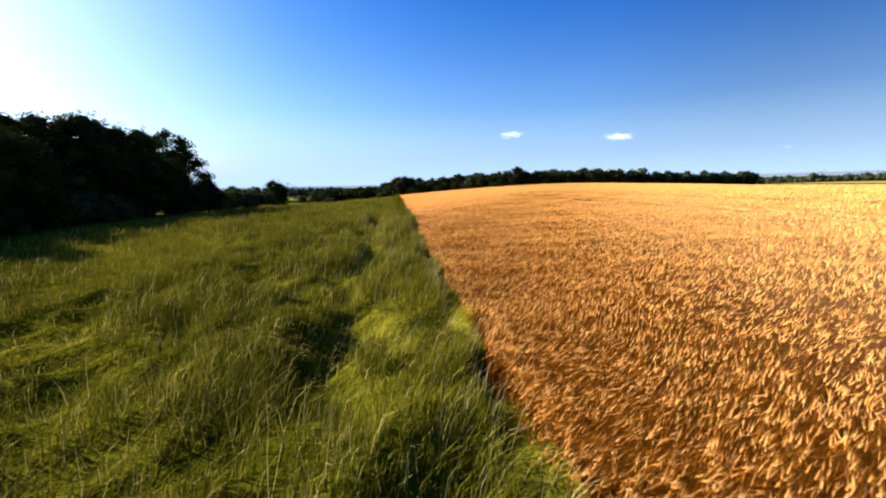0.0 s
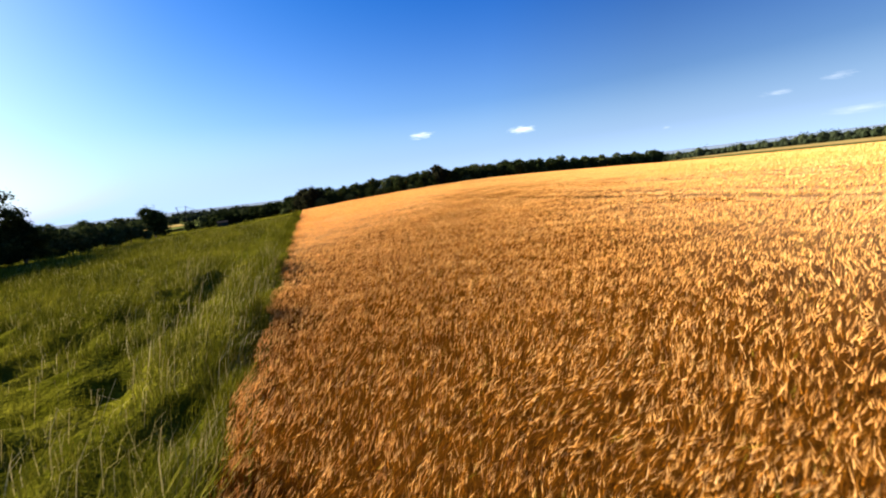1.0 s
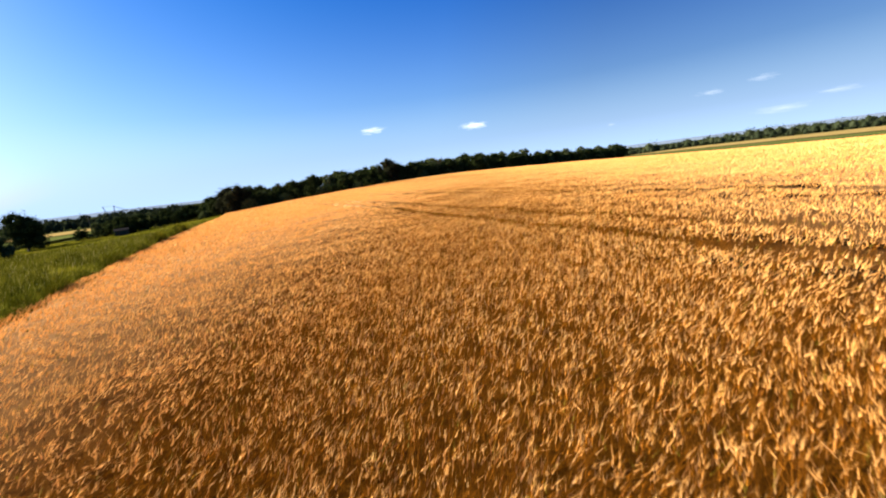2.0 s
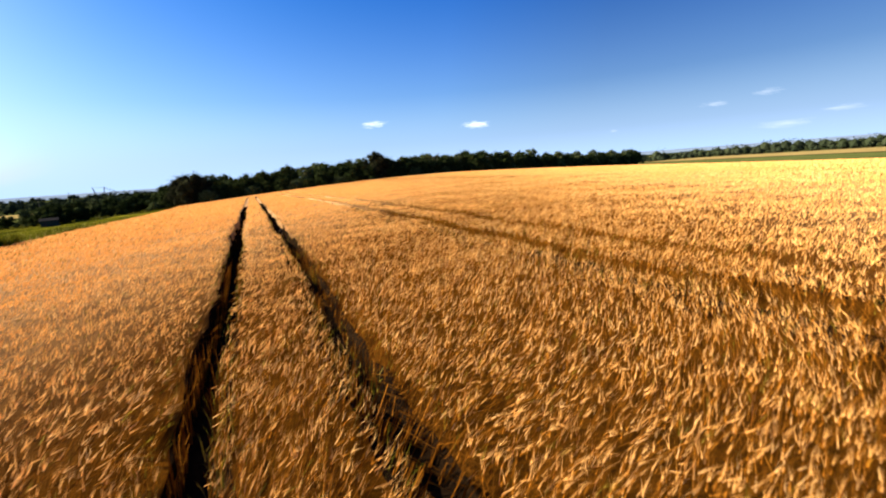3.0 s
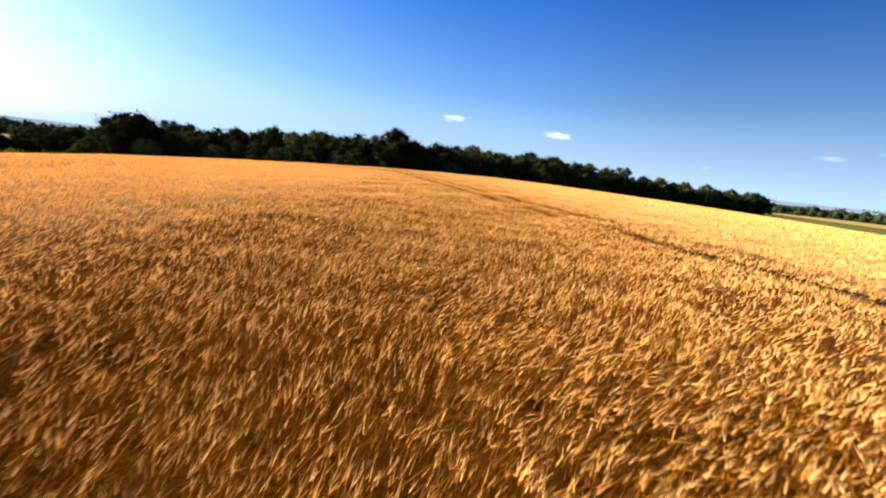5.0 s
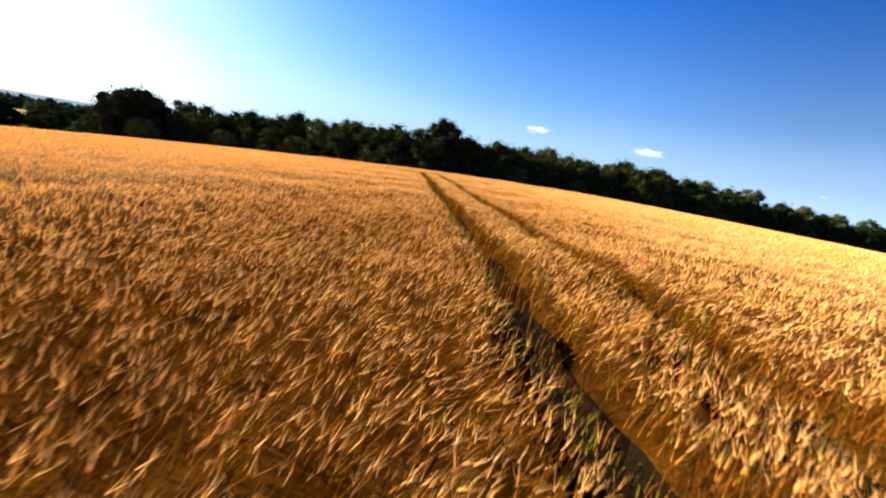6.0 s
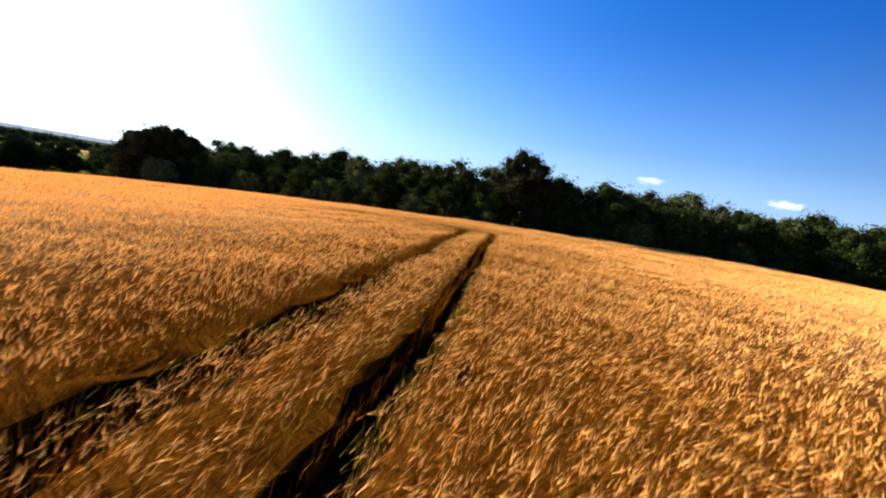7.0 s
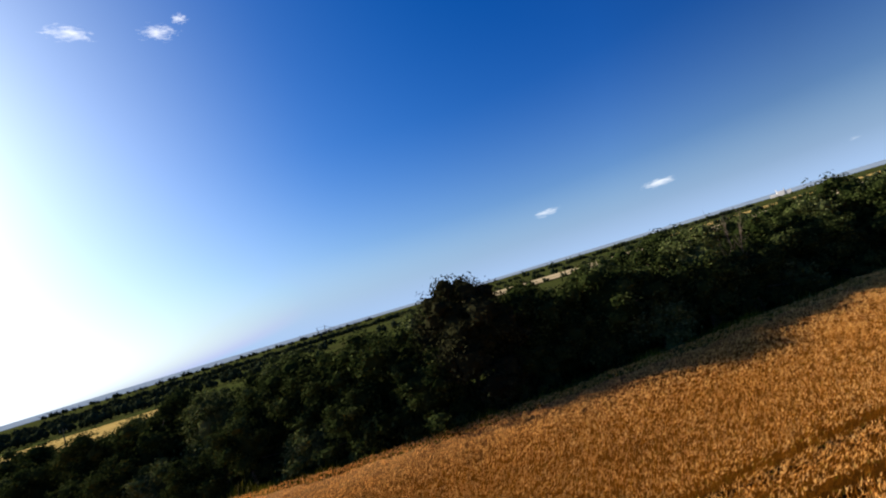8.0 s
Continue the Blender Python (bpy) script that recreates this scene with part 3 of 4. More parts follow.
# weeds in the wheel tracks
N = 24000
which = rng.integers(0, 6, N)
tx, half = np.array(TRAMS)[which], np.array(HALF)[which]
y = rng.uniform(0, 178, N)
x = tx - sway(y) + half - 0.05 + rng.normal(0, 0.07, N)
keep = (lane_gap(x, y) < 40) & (wave(x, y, 0.9, 51) > -0.35) & ((rng.uniform(0, 1, N) < 0.15) | (lane_gap(x, y) < 9))
corner = rng.integers(0, 3, 4600)
x = np.concatenate([x[keep], np.array([52.6, 54.6, 50.5])[corner] + rng.normal(0, 0.65, 4600)])
y = np.concatenate([y[keep], np.array([177.9, 177.6, 178.8])[corner] + rng.normal(0, 0.40, 4600)])
v1, t1 = blades(0.30, 0.007, 0.1, 0.5, x, y, soil_z(x, y), np.ones(len(x)) * 1.1, 13)
weeds = new("track_weeds", mesh_of("track_weeds", v1, t1, [UNRIPE]))
tagged(weeds, "green weeds growing in the wheel tracks", "weeds", kind="stuff")

# rough grass along the foot of the hedge
N = 20000
x = rng.uniform(-60, 128, N)
y = headland(x) + 14.9 + np.abs(rng.normal(0, 1.0, N))
v1, t1 = blades(0.62, 0.016, 0.15, 0.45, x, y, soil_z(x, y), np.full(N, 1.3), 14)
verge = new("verge_grass", mesh_of("verge_grass", v1, t1, [GRASS]))
tagged(verge, "rough tall grass along the foot of the hedge", "grass", kind="stuff")


# ---- trees ----
def lumps(dx, dy, dz, k):
    """Bulges and hollows of lobe k of a crown."""
    return 1 + 0.10 * np.sin(dx * 5 + k) + 0.09 * np.sin(dy * 6 + 2 * k) + 0.09 * np.sin(dz * 7 + k)


def leaf_cloud(lobes, count, size, seed, spray=7):
    """Leaves in small sprays on and under the skin of overlapping lobes (x, y, z, rx, rz)."""
    r = np.random.default_rng(seed)
    lob = np.array(lobes)
    area = lob[:, 3] ** 2 + lob[:, 3] * lob[:, 4]
    area[-1] *= 0.4
    m = count // spray
    pick = r.choice(len(lob), m, p=area / area.sum())
    d = r.normal(0, 1, (m, 3))
    d /= np.linalg.norm(d, axis=1, keepdims=True)
    L = lob[pick]
    rad = np.stack([L[:, 3], L[:, 3], L[:, 4]], -1)
    lump = lumps(d[:, 0], d[:, 1], d[:, 2], pick)
    depth = 0.74 + 0.46 * r.uniform(0, 1, m) ** 1.2
    mid = L[:, :3] + d * rad * (lump * depth)[:, None]
    count = m * spray
    d = np.repeat(d, spray, axis=0)
    p = np.repeat(mid, spray, axis=0) + r.normal(0, 1, (count, 3)) * size * np.array([1.7, 1.7, 1.1])
    p[:, 2] = np.maximum(p[:, 2], 0.1)
    s = size * r.uniform(0.6, 1.4, (count, 1))
    nrm = d + [0, 0, 0.5] + r.normal(0, 0.6, (count, 3))
    nrm /= np.linalg.norm(nrm, axis=1, keepdims=True)
    a = np.cross(nrm, r.normal(0, 1, (count, 3)))
    a /= np.linalg.norm(a, axis=1, keepdims=True) + 1e-9
    b2 = np.cross(nrm, a)
    v = np.stack([p - a * s, p - b2 * s * 0.5, p + a * s, p + b2 * s * 0.5], 1).reshape(-1, 3)
    k = np.arange(count)[:, None] * 4
    return v, np.concatenate([k + [0, 1, 2], k + [0, 2, 3]])


def limb(bm, a, b2, r0, r1, sides=7):
    a, b2 = Vector(a), Vector(b2)
    q = (b2 - a).to_track_quat("Z", "Y")
    rings = []
    for p, rad in ((a, r0), (b2, r1)):
        rings.append([bm.verts.new(p + q @ Vector((math.cos(k * 6.2832 / sides) * rad, math.sin(k * 6.2832 / sides) * rad, 0))) for k in range(sides)])
    for k in range(sides):
        bm.faces.new((rings[0][k], rings[0][(k + 1) % sides], rings[1][(k + 1) % sides], rings[1][k]))


def tree(name, height, width, low, lobes_n, leaves, size, mat, seed, label, category="tree", slim=0.0, solid=0.70, group="hedge trees"):
    """A tapered trunk with limbs under a crown of leaves; low: how far down the crown reaches (0 to 1)."""
    r = random.Random(seed)
    root = new(name)
    bm = bmesh.new()
    crown_mid = height * (low + 1) / 2
    top = Vector((r.uniform(-0.3, 0.3), r.uniform(-0.3, 0.3), height * 0.72))
    fork = Vector((top.x * 0.4, top.y * 0.4, height * max(low, 0.22)))
    limb(bm, (0, 0, -0.25), fork, height * 0.028, height * 0.02)
    limb(bm, fork, top, height * 0.02, height * 0.006)
    lobes = []
    for k in range(lobes_n):
        a, f = k * 2.399 + r.uniform(-0.6, 0.6), (k + r.uniform(0.1, 0.9)) / lobes_n
        lift = low + (1 - low) * (0.07 + 0.82 * f)
        bulge = math.sqrt(max(0.05, 1 - max(0.0, (f - 0.35) / 0.68) ** 2))
        reach = width / 2 * bulge * r.uniform(0.55, 1.08) * (0.9 + slim)
        rad = width * r.uniform(0.11, 0.20) * (1.1 - 0.35 * f)
        c3 = (math.cos(a) * reach, math.sin(a) * reach, height * lift)
        lobes.append((*c3, rad, min(rad * r.uniform(0.7, 1.0), height * (1 - lift) + 0.35)))
        if k % 2:
            start = fork.lerp(top, f * 0.8)
            limb(bm, start, c3, height * 0.009, height * 0.003, 5)
            end = Vector(c3)
            for _ in range(2):
                way = (end - start).normalized() + Vector((r.uniform(-0.5, 0.5), r.uniform(-0.5, 0.5), r.uniform(0.1, 0.7)))
                limb(bm, end, end + way.normalized() * rad * r.uniform(0.4, 0.62), height * 0.003, height * 0.0012, 4)
    lobes.append((0, 0, crown_mid * 0.95, width * 0.37, height * (1 - low) * 0.41))
    part("trunk", bm, BARK, root)
    v, t = leaf_cloud(lobes, leaves, size, seed)
    crown = new("crown", mesh_of("crown", v, t, [mat]))
    crown.parent = root
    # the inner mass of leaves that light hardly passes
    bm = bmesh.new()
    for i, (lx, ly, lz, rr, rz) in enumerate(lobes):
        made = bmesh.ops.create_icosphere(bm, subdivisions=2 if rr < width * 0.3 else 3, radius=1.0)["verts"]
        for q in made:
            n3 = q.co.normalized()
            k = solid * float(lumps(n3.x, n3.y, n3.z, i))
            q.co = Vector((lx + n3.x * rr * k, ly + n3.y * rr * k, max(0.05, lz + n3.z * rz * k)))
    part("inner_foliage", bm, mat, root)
    return tagged(root, label, category, group)


def put(src, x, y, size, turn, wide=1.0, sink=0.0):
    ob = copy_thing(src, Matrix.Identity(4))
    ob.matrix_basis = pose(x, y, float(soil_z(x, y)) - sink, 0, 0, turn) @ Matrix.Diagonal((size * wide, size * wide, size, 1))
    return ob


def stand(src, x, y, turn=0.0):
    src.matrix_basis = pose(x, y, float(soil_z(x, y)), 0, 0, turn)
    return src


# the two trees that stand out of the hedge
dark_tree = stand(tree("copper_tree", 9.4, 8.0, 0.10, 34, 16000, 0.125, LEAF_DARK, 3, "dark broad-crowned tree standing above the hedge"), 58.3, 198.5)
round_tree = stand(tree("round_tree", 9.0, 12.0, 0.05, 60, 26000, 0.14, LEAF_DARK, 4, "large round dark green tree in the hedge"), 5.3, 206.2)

kinds = [
    tree("hedge_tree", 7.4, 5.6, 0.03, 26, 8500, 0.12, LEAF, 11, "dense dark green hedge tree leafy to the ground"),
    tree("hedge_tree", 7.0, 6.4, 0.02, 28, 8500, 0.12, LEAF, 12, "broad green hedge tree leafy to the ground"),
    tree("hedge_tree", 8.0, 4.8, 0.04, 24, 8000, 0.12, LEAF_PALE, 13, "pale green upright hedge tree"),
    tree("hedge_tree", 6.4, 5.4, 0.02, 22, 7500, 0.12, LEAF, 14, "dark green rounded hedge tree", slim=0.2),
    tree("bush", 4.2, 5.2, 0.0, 18, 5200, 0.12, LEAF_PALE, 15, "pale green bush at the foot of the hedge", "bush", group="bushes"),
]
spots = [(63.5, 200, 7.4), (68.5, 199.5, 7.3), (76.7, 201, 8.0), (73.5, 202, 7.2), (82.5, 204, 7.4), (87, 206, 7.3), (91.5, 207, 7.6), (51.5, 200, 7.8), (46.8, 201, 7.2), (42, 203, 7.0), (37, 204, 7.6), (31, 206, 7.6), (25, 206.5, 7.6), (19.5, 207, 6.6), (14.5, 208, 6.6)]
for i, (x, y, h) in enumerate(spots):
    k = i % 4
    put(kinds[k], x, y, h / [7.4, 7.0, 8.0, 6.4][k], i * 67.0, 1.12)
r = random.Random(21)
# a second row behind and the lower front of the hedge
for i in range(26):
    x = -2 + i * 3.9 + r.uniform(-1, 1)
    put(kinds[(i * 3 + 1) % 4], x, float(headland(x)) + 26.5 + r.uniform(-1.5, 2), r.uniform(0.86, 1.12) * (1.05 if x < 52 else 1.0), r.uniform(0, 360), 1.15)
for i in range(24):
    x = -4 + i * 4.2 + r.uniform(-1.2, 1.2)
    put(kinds[4 if i % 3 == 0 else 3], x, float(headland(x)) + 17.8 + r.uniform(-0.8, 0.6), r.uniform(0.55, 0.95), r.uniform(0, 360), 1.1)
# the hedge goes on to the right, farther off
for i in range(34):
    x = 95 + i * 3.7 + r.uniform(-1, 1)
    put(kinds[i % 4], x, float(headland(x)) + 19 + r.uniform(-2, 3), r.uniform(1.0, 1.25), r.uniform(0, 360), 1.1)
# and to the left, past the round tree
for x, y, h in [(-2, 210, 6), (-5, 215, 6.4), (-9.2, 218, 8.2), (-13, 216, 6.5), (-17.5, 219, 8), (-22, 221, 7), (-25.4, 216, 8.4), (-29, 212, 8.4), (-33, 218, 7.4), (-38, 220, 6.6), (-43, 222, 6)]:
    put(kinds[int(abs(x)) % 4], x, y, 0.78 * h / 7.2, x * 31, 1.3)



def bare_shrub(x, y, height, seed):
    """A leafless shrub: stems that fan out from one root, each forking into thin twigs."""
    r = random.Random(seed)
    root = new("bare_shrub")
    for k in range(9):
        a = k * 2.399
        bm = bmesh.new()
        foot = Vector((math.cos(a) * 0.2, math.sin(a) * 0.2, -0.1))
        knee = Vector((math.cos(a) * r.uniform(0.3, 0.9), math.sin(a) * r.uniform(0.3, 0.9), height * r.uniform(0.45, 0.6)))
        top = knee + Vector((math.cos(a) * r.uniform(0.3, 1.1), math.sin(a) * r.uniform(0.3, 1.1), height * r.uniform(0.25, 0.42)))
        limb(bm, foot, knee, 0.06, 0.04, 6)
        limb(bm, knee, top, 0.04, 0.014, 5)
        for j in range(7):
            start = knee.lerp(top, r.uniform(0.1, 0.95))
            way = (top - knee).normalized() + Vector((r.uniform(-0.8, 0.8), r.uniform(-0.8, 0.8), r.uniform(0.0, 0.5)))
            limb(bm, start, start + way.normalized() * r.uniform(0.5, 1.2), 0.016, 0.006, 4)
        part("stem", bm, BARK, root)
    root.matrix_basis = pose(x, y, float(soil_z(x, y)))
    return tagged(root, "leafless grey shrub with thin bare twigs in the hedge", "shrub")


bare_shrub(80.2, 202.0, 7.9, 5)

# ---- the wood beside the meadow ----
wood = [
    tree("wood_tree", 16.5, 11.0, 0.08, 54, 22000, 0.19, LEAF, 41, "tall dark broadleaf tree at the edge of the wood", group="wood trees"),
    tree("wood_tree", 15.0, 9.0, 0.12, 24, 9500, 0.19, LEAF, 42, "tall open-crowned dark tree at the edge of the wood", solid=0.6, group="wood trees"),
]
for i, (x, y, h, k) in enumerate([(-49, 107, 20.0, 1), (-47, 98, 12.5, 0), (-49, 90, 17.5, 0), (-53, 84, 19.0, 0), (-56, 77, 18, 0), (-54, 69, 15.0, 0), (-47, 60, 13.0, 0), (-46, 50, 13.0, 0), (-46, 40, 14.5, 0), (-46, 28, 14.5, 0), (-47, 16, 14.5, 0), (-48, 4, 15, 0), (-44, 112, 8.5, 0), (-46, 103, 9.5, 0)]):
    put(wood[k], x, y, h / [16.5, 15.0][k], i * 83.0, 1.3 if k == 0 else 1.1)
for i in range(14):
    y = 4 + i * 8 + r.uniform(-2, 2)
    put(kinds[4], -45 + r.uniform(-2, 2) - 0.05 * y, y, r.uniform(0.8, 1.3), r.uniform(0, 360), 1.4)
# pale bushes past the wood, with one round tree at their end
for i, (x, y, h) in enumerate([(-63, 140, 7.5), (-62, 148, 8.6), (-60, 154, 9.4), (-58, 160, 9.0), (-57, 166, 9.6), (-55, 172, 9.0), (-53, 178, 9.4), (-52, 184, 8.6)]):
    k = (2, 4)[i % 2]
    put(kinds[k], x, y, h / (8.0, 4.8)[i % 2], y * 3, 1.25)
put(kinds[0], -51, 205, 11.5 / 7.0, 40, 1.2)
for src, (x, y) in zip(kinds + wood, [(96, 204), (99, 205.5), (103, 207), (107, 208), (9.5, 201), (-64, 92), (-66, 64)]):
    stand(src, x, y)


# ---- distance ----
def strip(name, pts, lift, mat, label, category):
    """A far field: a thin sheet that follows the land between two lines."""
    (ax, ay), (bx, by), (cx2, cy2), (dx, dy) = pts
    u, w = np.meshgrid(np.linspace(0, 1, 40), np.linspace(0, 1, 24))
    xx = (ax * (1 - u) + bx * u) * (1 - w) + (dx * (1 - u) + cx2 * u) * w
    yy = (ay * (1 - u) + by * u) * (1 - w) + (dy * (1 - u) + cy2 * u) * w
    ob = new(name, grid_mesh(name, xx, yy, soil_z(xx, yy) + lift, [mat]))
    return tagged(ob, label, category, kind="structure")


strip("green_field", [(115, -20), (225, -20), (255, 345), (131, 240)], 0.35, FAR_GREEN, "far green field beyond the barley", "field")
strip("straw_field", [(225, -20), (335, -20), (345, 480), (255, 345)], 0.6, FAR_STRAW, "far pale ripe grain field", "field")
strip("straw_field", [(-190, 330), (-70, 330), (-90, 400), (-260, 400)], 1.2, FAR_STRAW, "pale ripe grain field beyond the hedge", "field")
strip("green_field", [(-150, 240), (-62, 235), (-50, 330), (-190, 330)], 0.9, FAR_GREEN, "green field beyond the hedge", "field")
strip("open_earth", [(40, 560), (420, 500), (560, 640), (30, 690)], 0.8, FAR_EARTH, "bare brown earth of a far opencast mine", "earth")
strip("straw_field", [(420, 760), (900, 820), (1020, 960), (420, 900)], 1.0, FAR_STRAW, "pale ripe grain field in the distance", "field")


def hill(name, pts, label):
    """A long low ridge on the skyline; pts: x, y, height of the crest, half width."""
    xs, ys, zs = [], [], []
    crest = np.array(pts, float)
    k = np.linspace(0, len(pts) - 1, 90)
    row = np.stack([np.interp(k, np.arange(len(pts)), crest[:, j]) for j in range(4)], -1)
    for f in np.linspace(-1, 1, 9):
        out = np.stack([row[:, 0], row[:, 1]], -1) / np.linalg.norm(row[:, :2], axis=1, keepdims=True)
        xs.append(row[:, 0] + out[:, 0] * f * row[:, 3])
        ys.append(row[:, 1] + out[:, 1] * f * row[:, 3])
        zs.append(-8 + (row[:, 2] + 8) * (1 - f * f) + 1.2 * np.sin(k * 5.1 + f) * (1 - f * f))
    ob = new(name, grid_mesh(name, np.array(xs), np.array(ys), np.array(zs), [FAR_HILL_HAZE]))
    return tagged(ob, label, "hill", kind="structure")


hill("far_ridge", [(-3300, 1300, 9, 500), (-2600, 2300, 16, 500), (-1500, 3200, 22, 500), (-400, 3700, 12, 400), (900, 3700, 14, 400), (2200, 3100, 16, 400), (3300, 2000, 18, 500), (3600, 700, 14, 500)], "wooded ridge on the skyline, coloured blue-grey for haze")

# rows of far trees, past counting
bm = bmesh.new()
bmesh.ops.create_icosphere(bm, subdivisions=1, radius=1.0)
BALL_V = np.array([q.co[:] for q in bm.verts])
BALL_T = np.array([[q.index for q in f.verts] for f in bm.faces])
bm.free()


def far_wood(name, rows, label, seed):
    r2 = np.random.default_rng(seed)
    vs, ts, off = [], [], 0
    for ax, ay, bx, by, n, h in rows:
        for k in range(n):
            f = (k + r2.uniform(-0.4, 0.4)) / n
            px, py = ax + (bx - ax) * f, ay + (by - ay) * f + r2.uniform(-2, 2)
            hh = h * r2.uniform(0.6, 1.15)
            lobes = [(0, 0, hh * 0.5, hh * 0.46, hh * 0.52), (hh * 0.6, 0, hh * 0.35, hh * 0.42, hh * 0.36)]
            near = py < 420
            v, t = leaf_cloud(lobes, 170 if near else 60, hh * (0.085 if near else 0.13), int(r2.integers(1e6)))
            for i, (lx, ly, lz, rr, rz) in enumerate(lobes):
                q = BALL_V * (np.array([rr, rr, rz]) * 0.86) * lumps(BALL_V[:, 0], BALL_V[:, 1], BALL_V[:, 2], i)[:, None] + [lx, ly, lz]
                t = np.concatenate([t, BALL_T + len(v)])
                v = np.concatenate([v, q])
            vs.append(v + [px, py, float(soil_z(px, py))])
            ts.append(t + off)
            off += len(v)
    ob = new(name, mesh_of(name, np.concatenate(vs), np.concatenate(ts), [FAR_LEAF]))
    return tagged(ob, label, "woods", kind="stuff")


far_wood("far_woods", [(-45, 318, 20, 325, 14, 4.5), (60, 325, 260, 335, 12, 4.0), (-50, 375, 330, 400, 34, 5), (-60, 520, 420, 560, 34, 6.5), (120, 700, 800, 740, 50, 8), (300, 430, 1000, 540, 70, 8), (338, -40, 352, 480, 80, 6.0), (430, 0, 440, 330, 40, 9), (420, 470, 1000, 420, 26, 11), (-330, 445, -70, 470, 46, 7.5), (-260, 330, -120, 250, 16, 8), (150, 420, 320, 380, 8, 5), (-500, 700, 100, 950, 150, 9), (100, 1000, 900, 1300, 60, 12), (-1200, 1500, -200, 1700, 50, 14), (-700, 560, -60, 600, 150, 7), (-420, 470, -330, 455, 24, 7)], "dark rows of far trees across the fields", 77)

# clouds: thin wisps far off
CLOUD = bpy.data.materials.new("cloud_vapour")
CLOUD.use_nodes = True
nt = CLOUD.node_tree
nt.nodes.remove(nt.nodes["Principled BSDF"])
tc = nt.nodes.new("ShaderNodeTexCoord")
mp = nt.nodes.new("ShaderNodeMapping")
mp.inputs["Scale"].default_value = (2.0, 3.0, 1)
nt.links.new(tc.outputs["Generated"], mp.inputs[0])
info = nt.nodes.new("ShaderNodeObjectInfo")
nt.links.new(info.outputs["Location"], mp.inputs["Location"])
n = noise_tex(nt, mp.outputs[0], 2.2, 7, 0.68)
sub = nt.nodes.new("ShaderNodeVectorMath")
sub.operation = "SUBTRACT"
sub.inputs[1].default_value = (0.5, 0.5, 0.0)
flat = nt.nodes.new("ShaderNodeVectorMath")
flat.operation = "MULTIPLY"
flat.inputs[1].default_value = (1, 1, 0)
nt.links.new(tc.outputs["Generated"], flat.inputs[0])
nt.links.new(flat.outputs[0], sub.inputs[0])
ln = nt.nodes.new("ShaderNodeVectorMath")
ln.operation = "LENGTH"
nt.links.new(sub.outputs[0], ln.inputs[0])
fall = nt.nodes.new("ShaderNodeMapRange")
fall.inputs[1].default_value, fall.inputs[2].default_value, fall.inputs[3].default_value, fall.inputs[4].default_value = 0.05, 0.48, 0.30, -0.95
nt.links.new(ln.outputs["Value"], fall.inputs[0])
add = nt.nodes.new("ShaderNodeMath")
add.operation = "ADD"
more = nt.nodes.new("ShaderNodeMath")
more.operation = "MULTIPLY"
more.inputs[1].default_value = 2.5
nt.links.new(n, more.inputs[0])
nt.links.new(more.outputs[0], add.inputs[0])
nt.links.new(fall.outputs[0], add.inputs[1])
alpha = nt.nodes.new("ShaderNodeMapRange")
alpha.inputs[1].default_value, alpha.inputs[2].default_value, alpha.inputs[4].default_value = 0.85, 1.75, 0.55
nt.links.new(add.outputs[0], alpha.inputs[0])
em, tr, mxs = nt.nodes.new("ShaderNodeEmission"), nt.nodes.new("ShaderNodeBsdfTransparent"), nt.nodes.new("ShaderNodeMixShader")
em.inputs[0].default_value, em.inputs[1].default_value = (0.97, 0.96, 0.96, 1), 0.72
nt.links.new(alpha.outputs[0], mxs.inputs[0])
nt.links.new(tr.outputs[0], mxs.inputs[1])
nt.links.new(em.outputs[0], mxs.inputs[2])
nt.links.new(mxs.outputs[0], nt.nodes["Material Output"].inputs[0])


alpha.name = "density"
CLOUD_FAINT = CLOUD.copy()
CLOUD_FAINT.name = "faint_cloud_vapour"
CLOUD_FAINT.node_tree.nodes["density"].inputs[4].default_value = 0.15


def cloud(bearing, up, wide, tall, vapour=CLOUD):
    """bearing: degrees to the right of +y; up: degrees over the horizon; wide, tall: degrees."""
    far = 3900.0
    a, e = radians(bearing), radians(up)
    place = Vector((math.sin(a) * math.cos(e), math.cos(a) * math.cos(e), math.sin(e))) * far
    w, h = far * radians(wide) / 2, far * radians(tall) / 2
    bm = bmesh.new()
    bmesh.ops.create_grid(bm, x_segments=12, y_segments=6, size=1.0)
    for q in bm.verts:
        q.co = Vector((q.co.x * w, q.co.y * h, 20 * (1 - q.co.x ** 2) * (1 - q.co.y ** 2)))
    me = bpy.data.meshes.new("cloud")
    bm.to_mesh(me)
    bm.free()
    me.materials.append(vapour)
    ob = new("cloud", me)
    ob.matrix_world = look(place, place * 2)
    return tagged(ob, "small thin white wisp of cloud", "cloud", kind="structure")


cloud(15.6, 6.05, 5.2, 1.5)
cloud(28.3, 5.1, 6.0, 1.6)
for b_, e_, w_, h_ in [(54.6, 4.65, 4.6, 1.0), (59.0, 5.25, 4.6, 1.0), (60.4, 1.95, 8.5, 1.3), (64.7, 2.9, 6, 1.0), (44.5, 2.9, 1.6, 0.5)]:
    cloud(b_, e_, w_, h_, CLOUD_FAINT)

# high thin clouds overhead
cloud(-32.6, 34.7, 6.0, 2.4)
cloud(-24.0, 35.0, 5.0, 2.6)
cloud(-21.4, 36.2, 2.6, 1.6)


def bar(bm, a, b2, w):
    limb(bm, a, b2, w, w, 4)


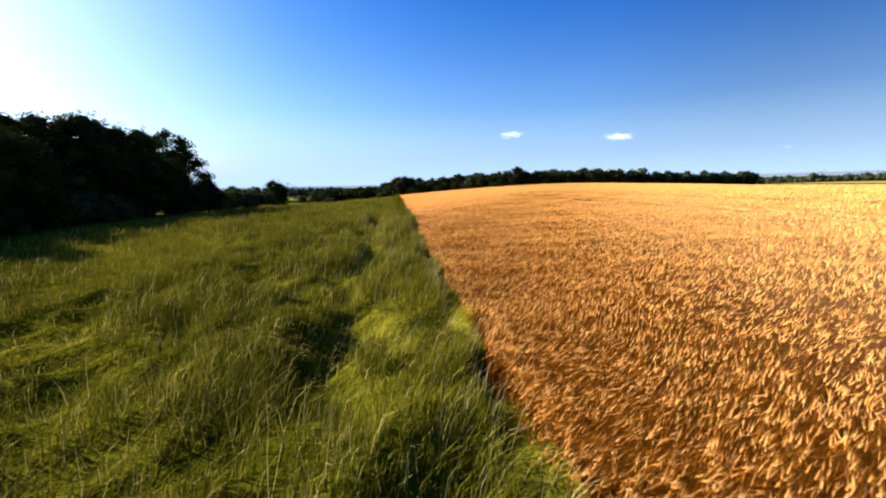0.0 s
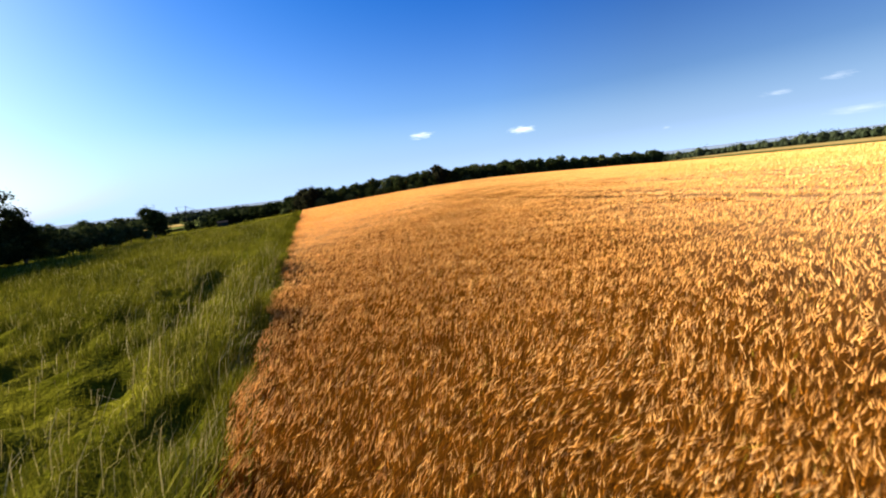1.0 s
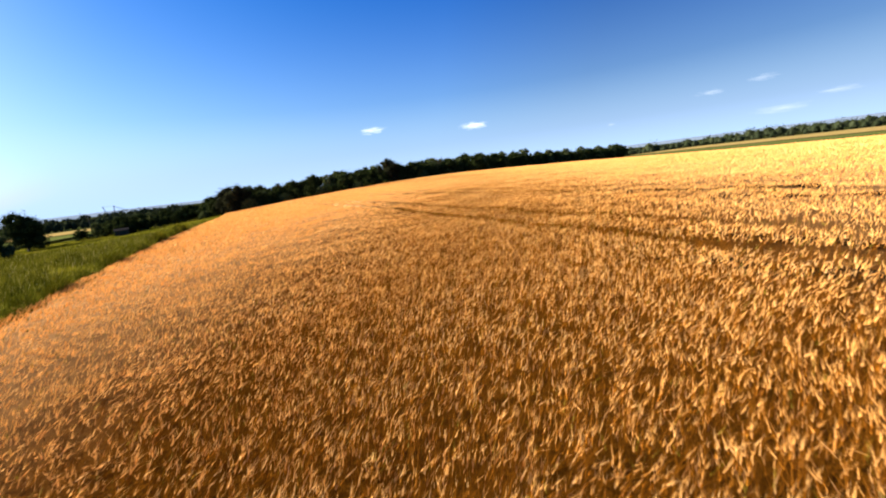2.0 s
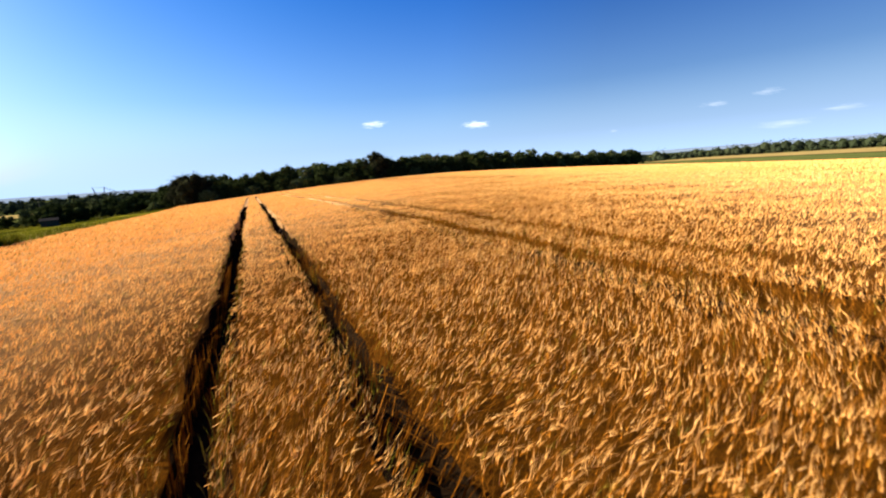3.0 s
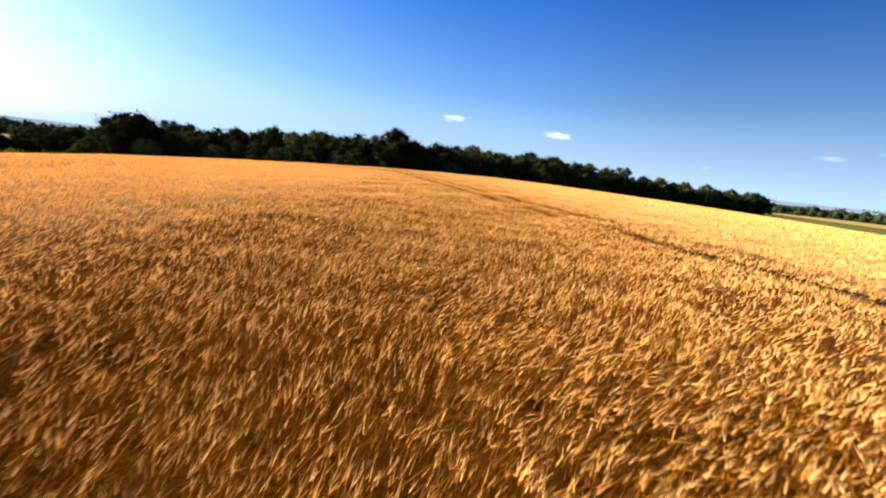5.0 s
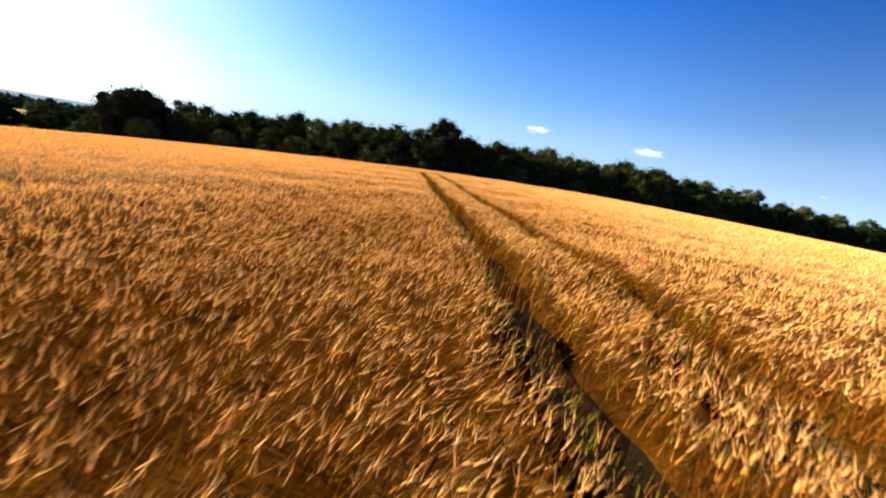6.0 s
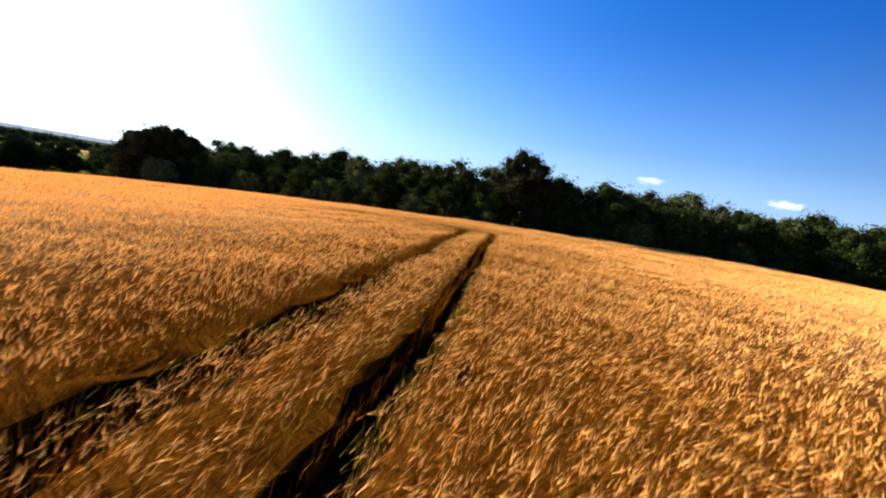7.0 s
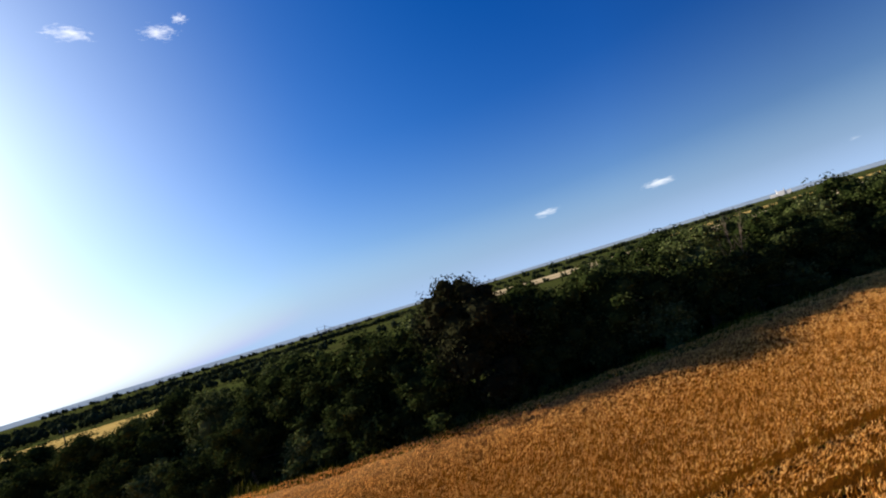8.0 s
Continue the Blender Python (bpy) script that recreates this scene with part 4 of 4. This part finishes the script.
def excavator(x, y):
    """The masts, cable and boom of a mining machine on the skyline."""
    root = new("mining_excavator")
    for px, lean in ((-9.0, -7.0), (9.0, 3.0)):
        bm = bmesh.new()
        for o in (-1.3, 1.3):
            bar(bm, (px + o, 0, 0), (px + lean + o * 0.4, 0, 27), 0.55)
        for k in range(6):
            f, f2 = k / 6, (k + 1) / 6
            bar(bm, (px + lean * f - 1.3 * (1 - 0.6 * f), 0, 27 * f), (px + lean * f2 + 1.3 * (1 - 0.6 * f2), 0, 27 * f2), 0.3)
        bmesh.ops.create_cube(bm, size=1.0, matrix=Matrix.Translation((px + lean, 0, 27.5)) @ Matrix.Diagonal((3.2, 2.0, 1.6, 1)))
        part("mast", bm, STEEL, root)
    bm = bmesh.new()
    bar(bm, (-16, 0, 27), (12, 0, 27), 0.25)
    part("cable", bm, STEEL, root)
    bm = bmesh.new()
    bar(bm, (12, 0, 26), (46, 0, 9), 0.6)
    bar(bm, (0, 0, 7), (46, 0, 9), 0.9)
    part("boom", bm, STEEL, root)
    bm = bmesh.new()
    bmesh.ops.create_cube(bm, size=1.0, matrix=Matrix.Translation((0, 0, 2)) @ Matrix.Diagonal((30, 12, 9, 1)))
    bmesh.ops.bevel(bm, geom=bm.edges[:], offset=0.6, segments=1, affect="EDGES")
    part("body", bm, STEEL, root)
    root.matrix_basis = pose(x, y, float(soil_z(x, y)) + 2.6, 0, 0, 14)
    return tagged(root, "grey mining excavator with two tall masts on the skyline", "excavator")


excavator(-396, 1702)


def white_works(x, y, turn):
    root = new("factory_building")
    for i, (ox, w, d, h) in enumerate(((-30, 26, 20, 14), (0, 30, 24, 22), (30, 22, 20, 17))):
        bm = bmesh.new()
        bmesh.ops.create_cube(bm, size=1.0, matrix=Matrix.Translation((ox, 0, h / 2)) @ Matrix.Diagonal((w, d, h, 1)))
        bmesh.ops.bevel(bm, geom=bm.edges[:], offset=0.5, segments=1, affect="EDGES")
        part("hall", bm, PALE_WALL, root)
    for ox in (-14, 16):
        bm = bmesh.new()
        limb(bm, (ox, 6, 0), (ox, 6, 32), 2.4, 1.8, 12)
        part("chimney", bm, PALE_WALL, root)
    root.matrix_basis = pose(x, y, float(soil_z(x, y)), 0, 0, turn)
    return tagged(root, "white factory halls with chimneys on the skyline", "building")


white_works(1694, 2188, -38)


def utility_pole(x, y):
    root = new("utility_pole")
    bm = bmesh.new()
    limb(bm, (0, 0, 0), (0, 0, 9.5), 0.20, 0.13, 10)
    part("pole", bm, BARK, root)
    bm = bmesh.new()
    limb(bm, (-1.1, 0, 8.7), (1.1, 0, 8.7), 0.09, 0.09, 6)
    part("crossarm", bm, BARK, root)
    for ox in (-0.9, 0.0, 0.9):
        bm = bmesh.new()
        limb(bm, (ox, 0, 8.78), (ox, 0, 9.05), 0.06, 0.04, 6)
        part("insulator", bm, PALE_WALL, root)
    root.matrix_basis = pose(x, y, float(soil_z(x, y)), 0, 0, 12)
    return tagged(root, "dark wooden utility pole beyond the hedge", "pole")


utility_pole(-62, 300)

SHED_WALL = field_paint("shed_boards", (0.02, 0.03, 0.026), (0.035, 0.05, 0.042), 2.0)
SHED_ROOF = field_paint("shed_roof", (0.025, 0.024, 0.022), (0.05, 0.046, 0.042), 2.0)


def shed(x, y, turn):
    root = new("shed")
    bm = bmesh.new()
    bmesh.ops.create_cube(bm, size=1.0, matrix=Matrix.Translation((0, 0, 1.25)) @ Matrix.Diagonal((6.0, 3.4, 2.5, 1)))
    bmesh.ops.bevel(bm, geom=bm.edges[:], offset=0.03, segments=1, affect="EDGES")
    part("wall", bm, SHED_WALL, root)
    bm = bmesh.new()
    lo, hi = 2.45, 3.3
    ends = [[bm.verts.new((sx, sy, z)) for sy, z in ((-2.0, lo), (0, hi), (2.0, lo), (2.0, lo - 0.12), (0, hi - 0.14), (-2.0, lo - 0.12))] for sx in (-3.3, 3.3)]
    for k in range(6):
        bm.faces.new((ends[0][k], ends[0][(k + 1) % 6], ends[1][(k + 1) % 6], ends[1][k]))
    bm.faces.new(ends[0])
    bm.faces.new(ends[1][::-1])
    part("roof", bm, SHED_ROOF, root)
    bm = bmesh.new()
    bmesh.ops.create_cube(bm, size=1.0, matrix=Matrix.Translation((-1.4, -1.72, 1.0)) @ Matrix.Diagonal((1.0, 0.06, 2.0, 1)))
    part("door", bm, SHED_ROOF, root)
    root.matrix_basis = pose(x, y, float(soil_z(x, y)) - 0.05, 0, 0, turn) @ Matrix.Diagonal((0.6, 0.6, 0.75, 1))
    return tagged(root, "small grey-green wooden shed among the bushes", "shed")


shed(-28, 205.5, 8)
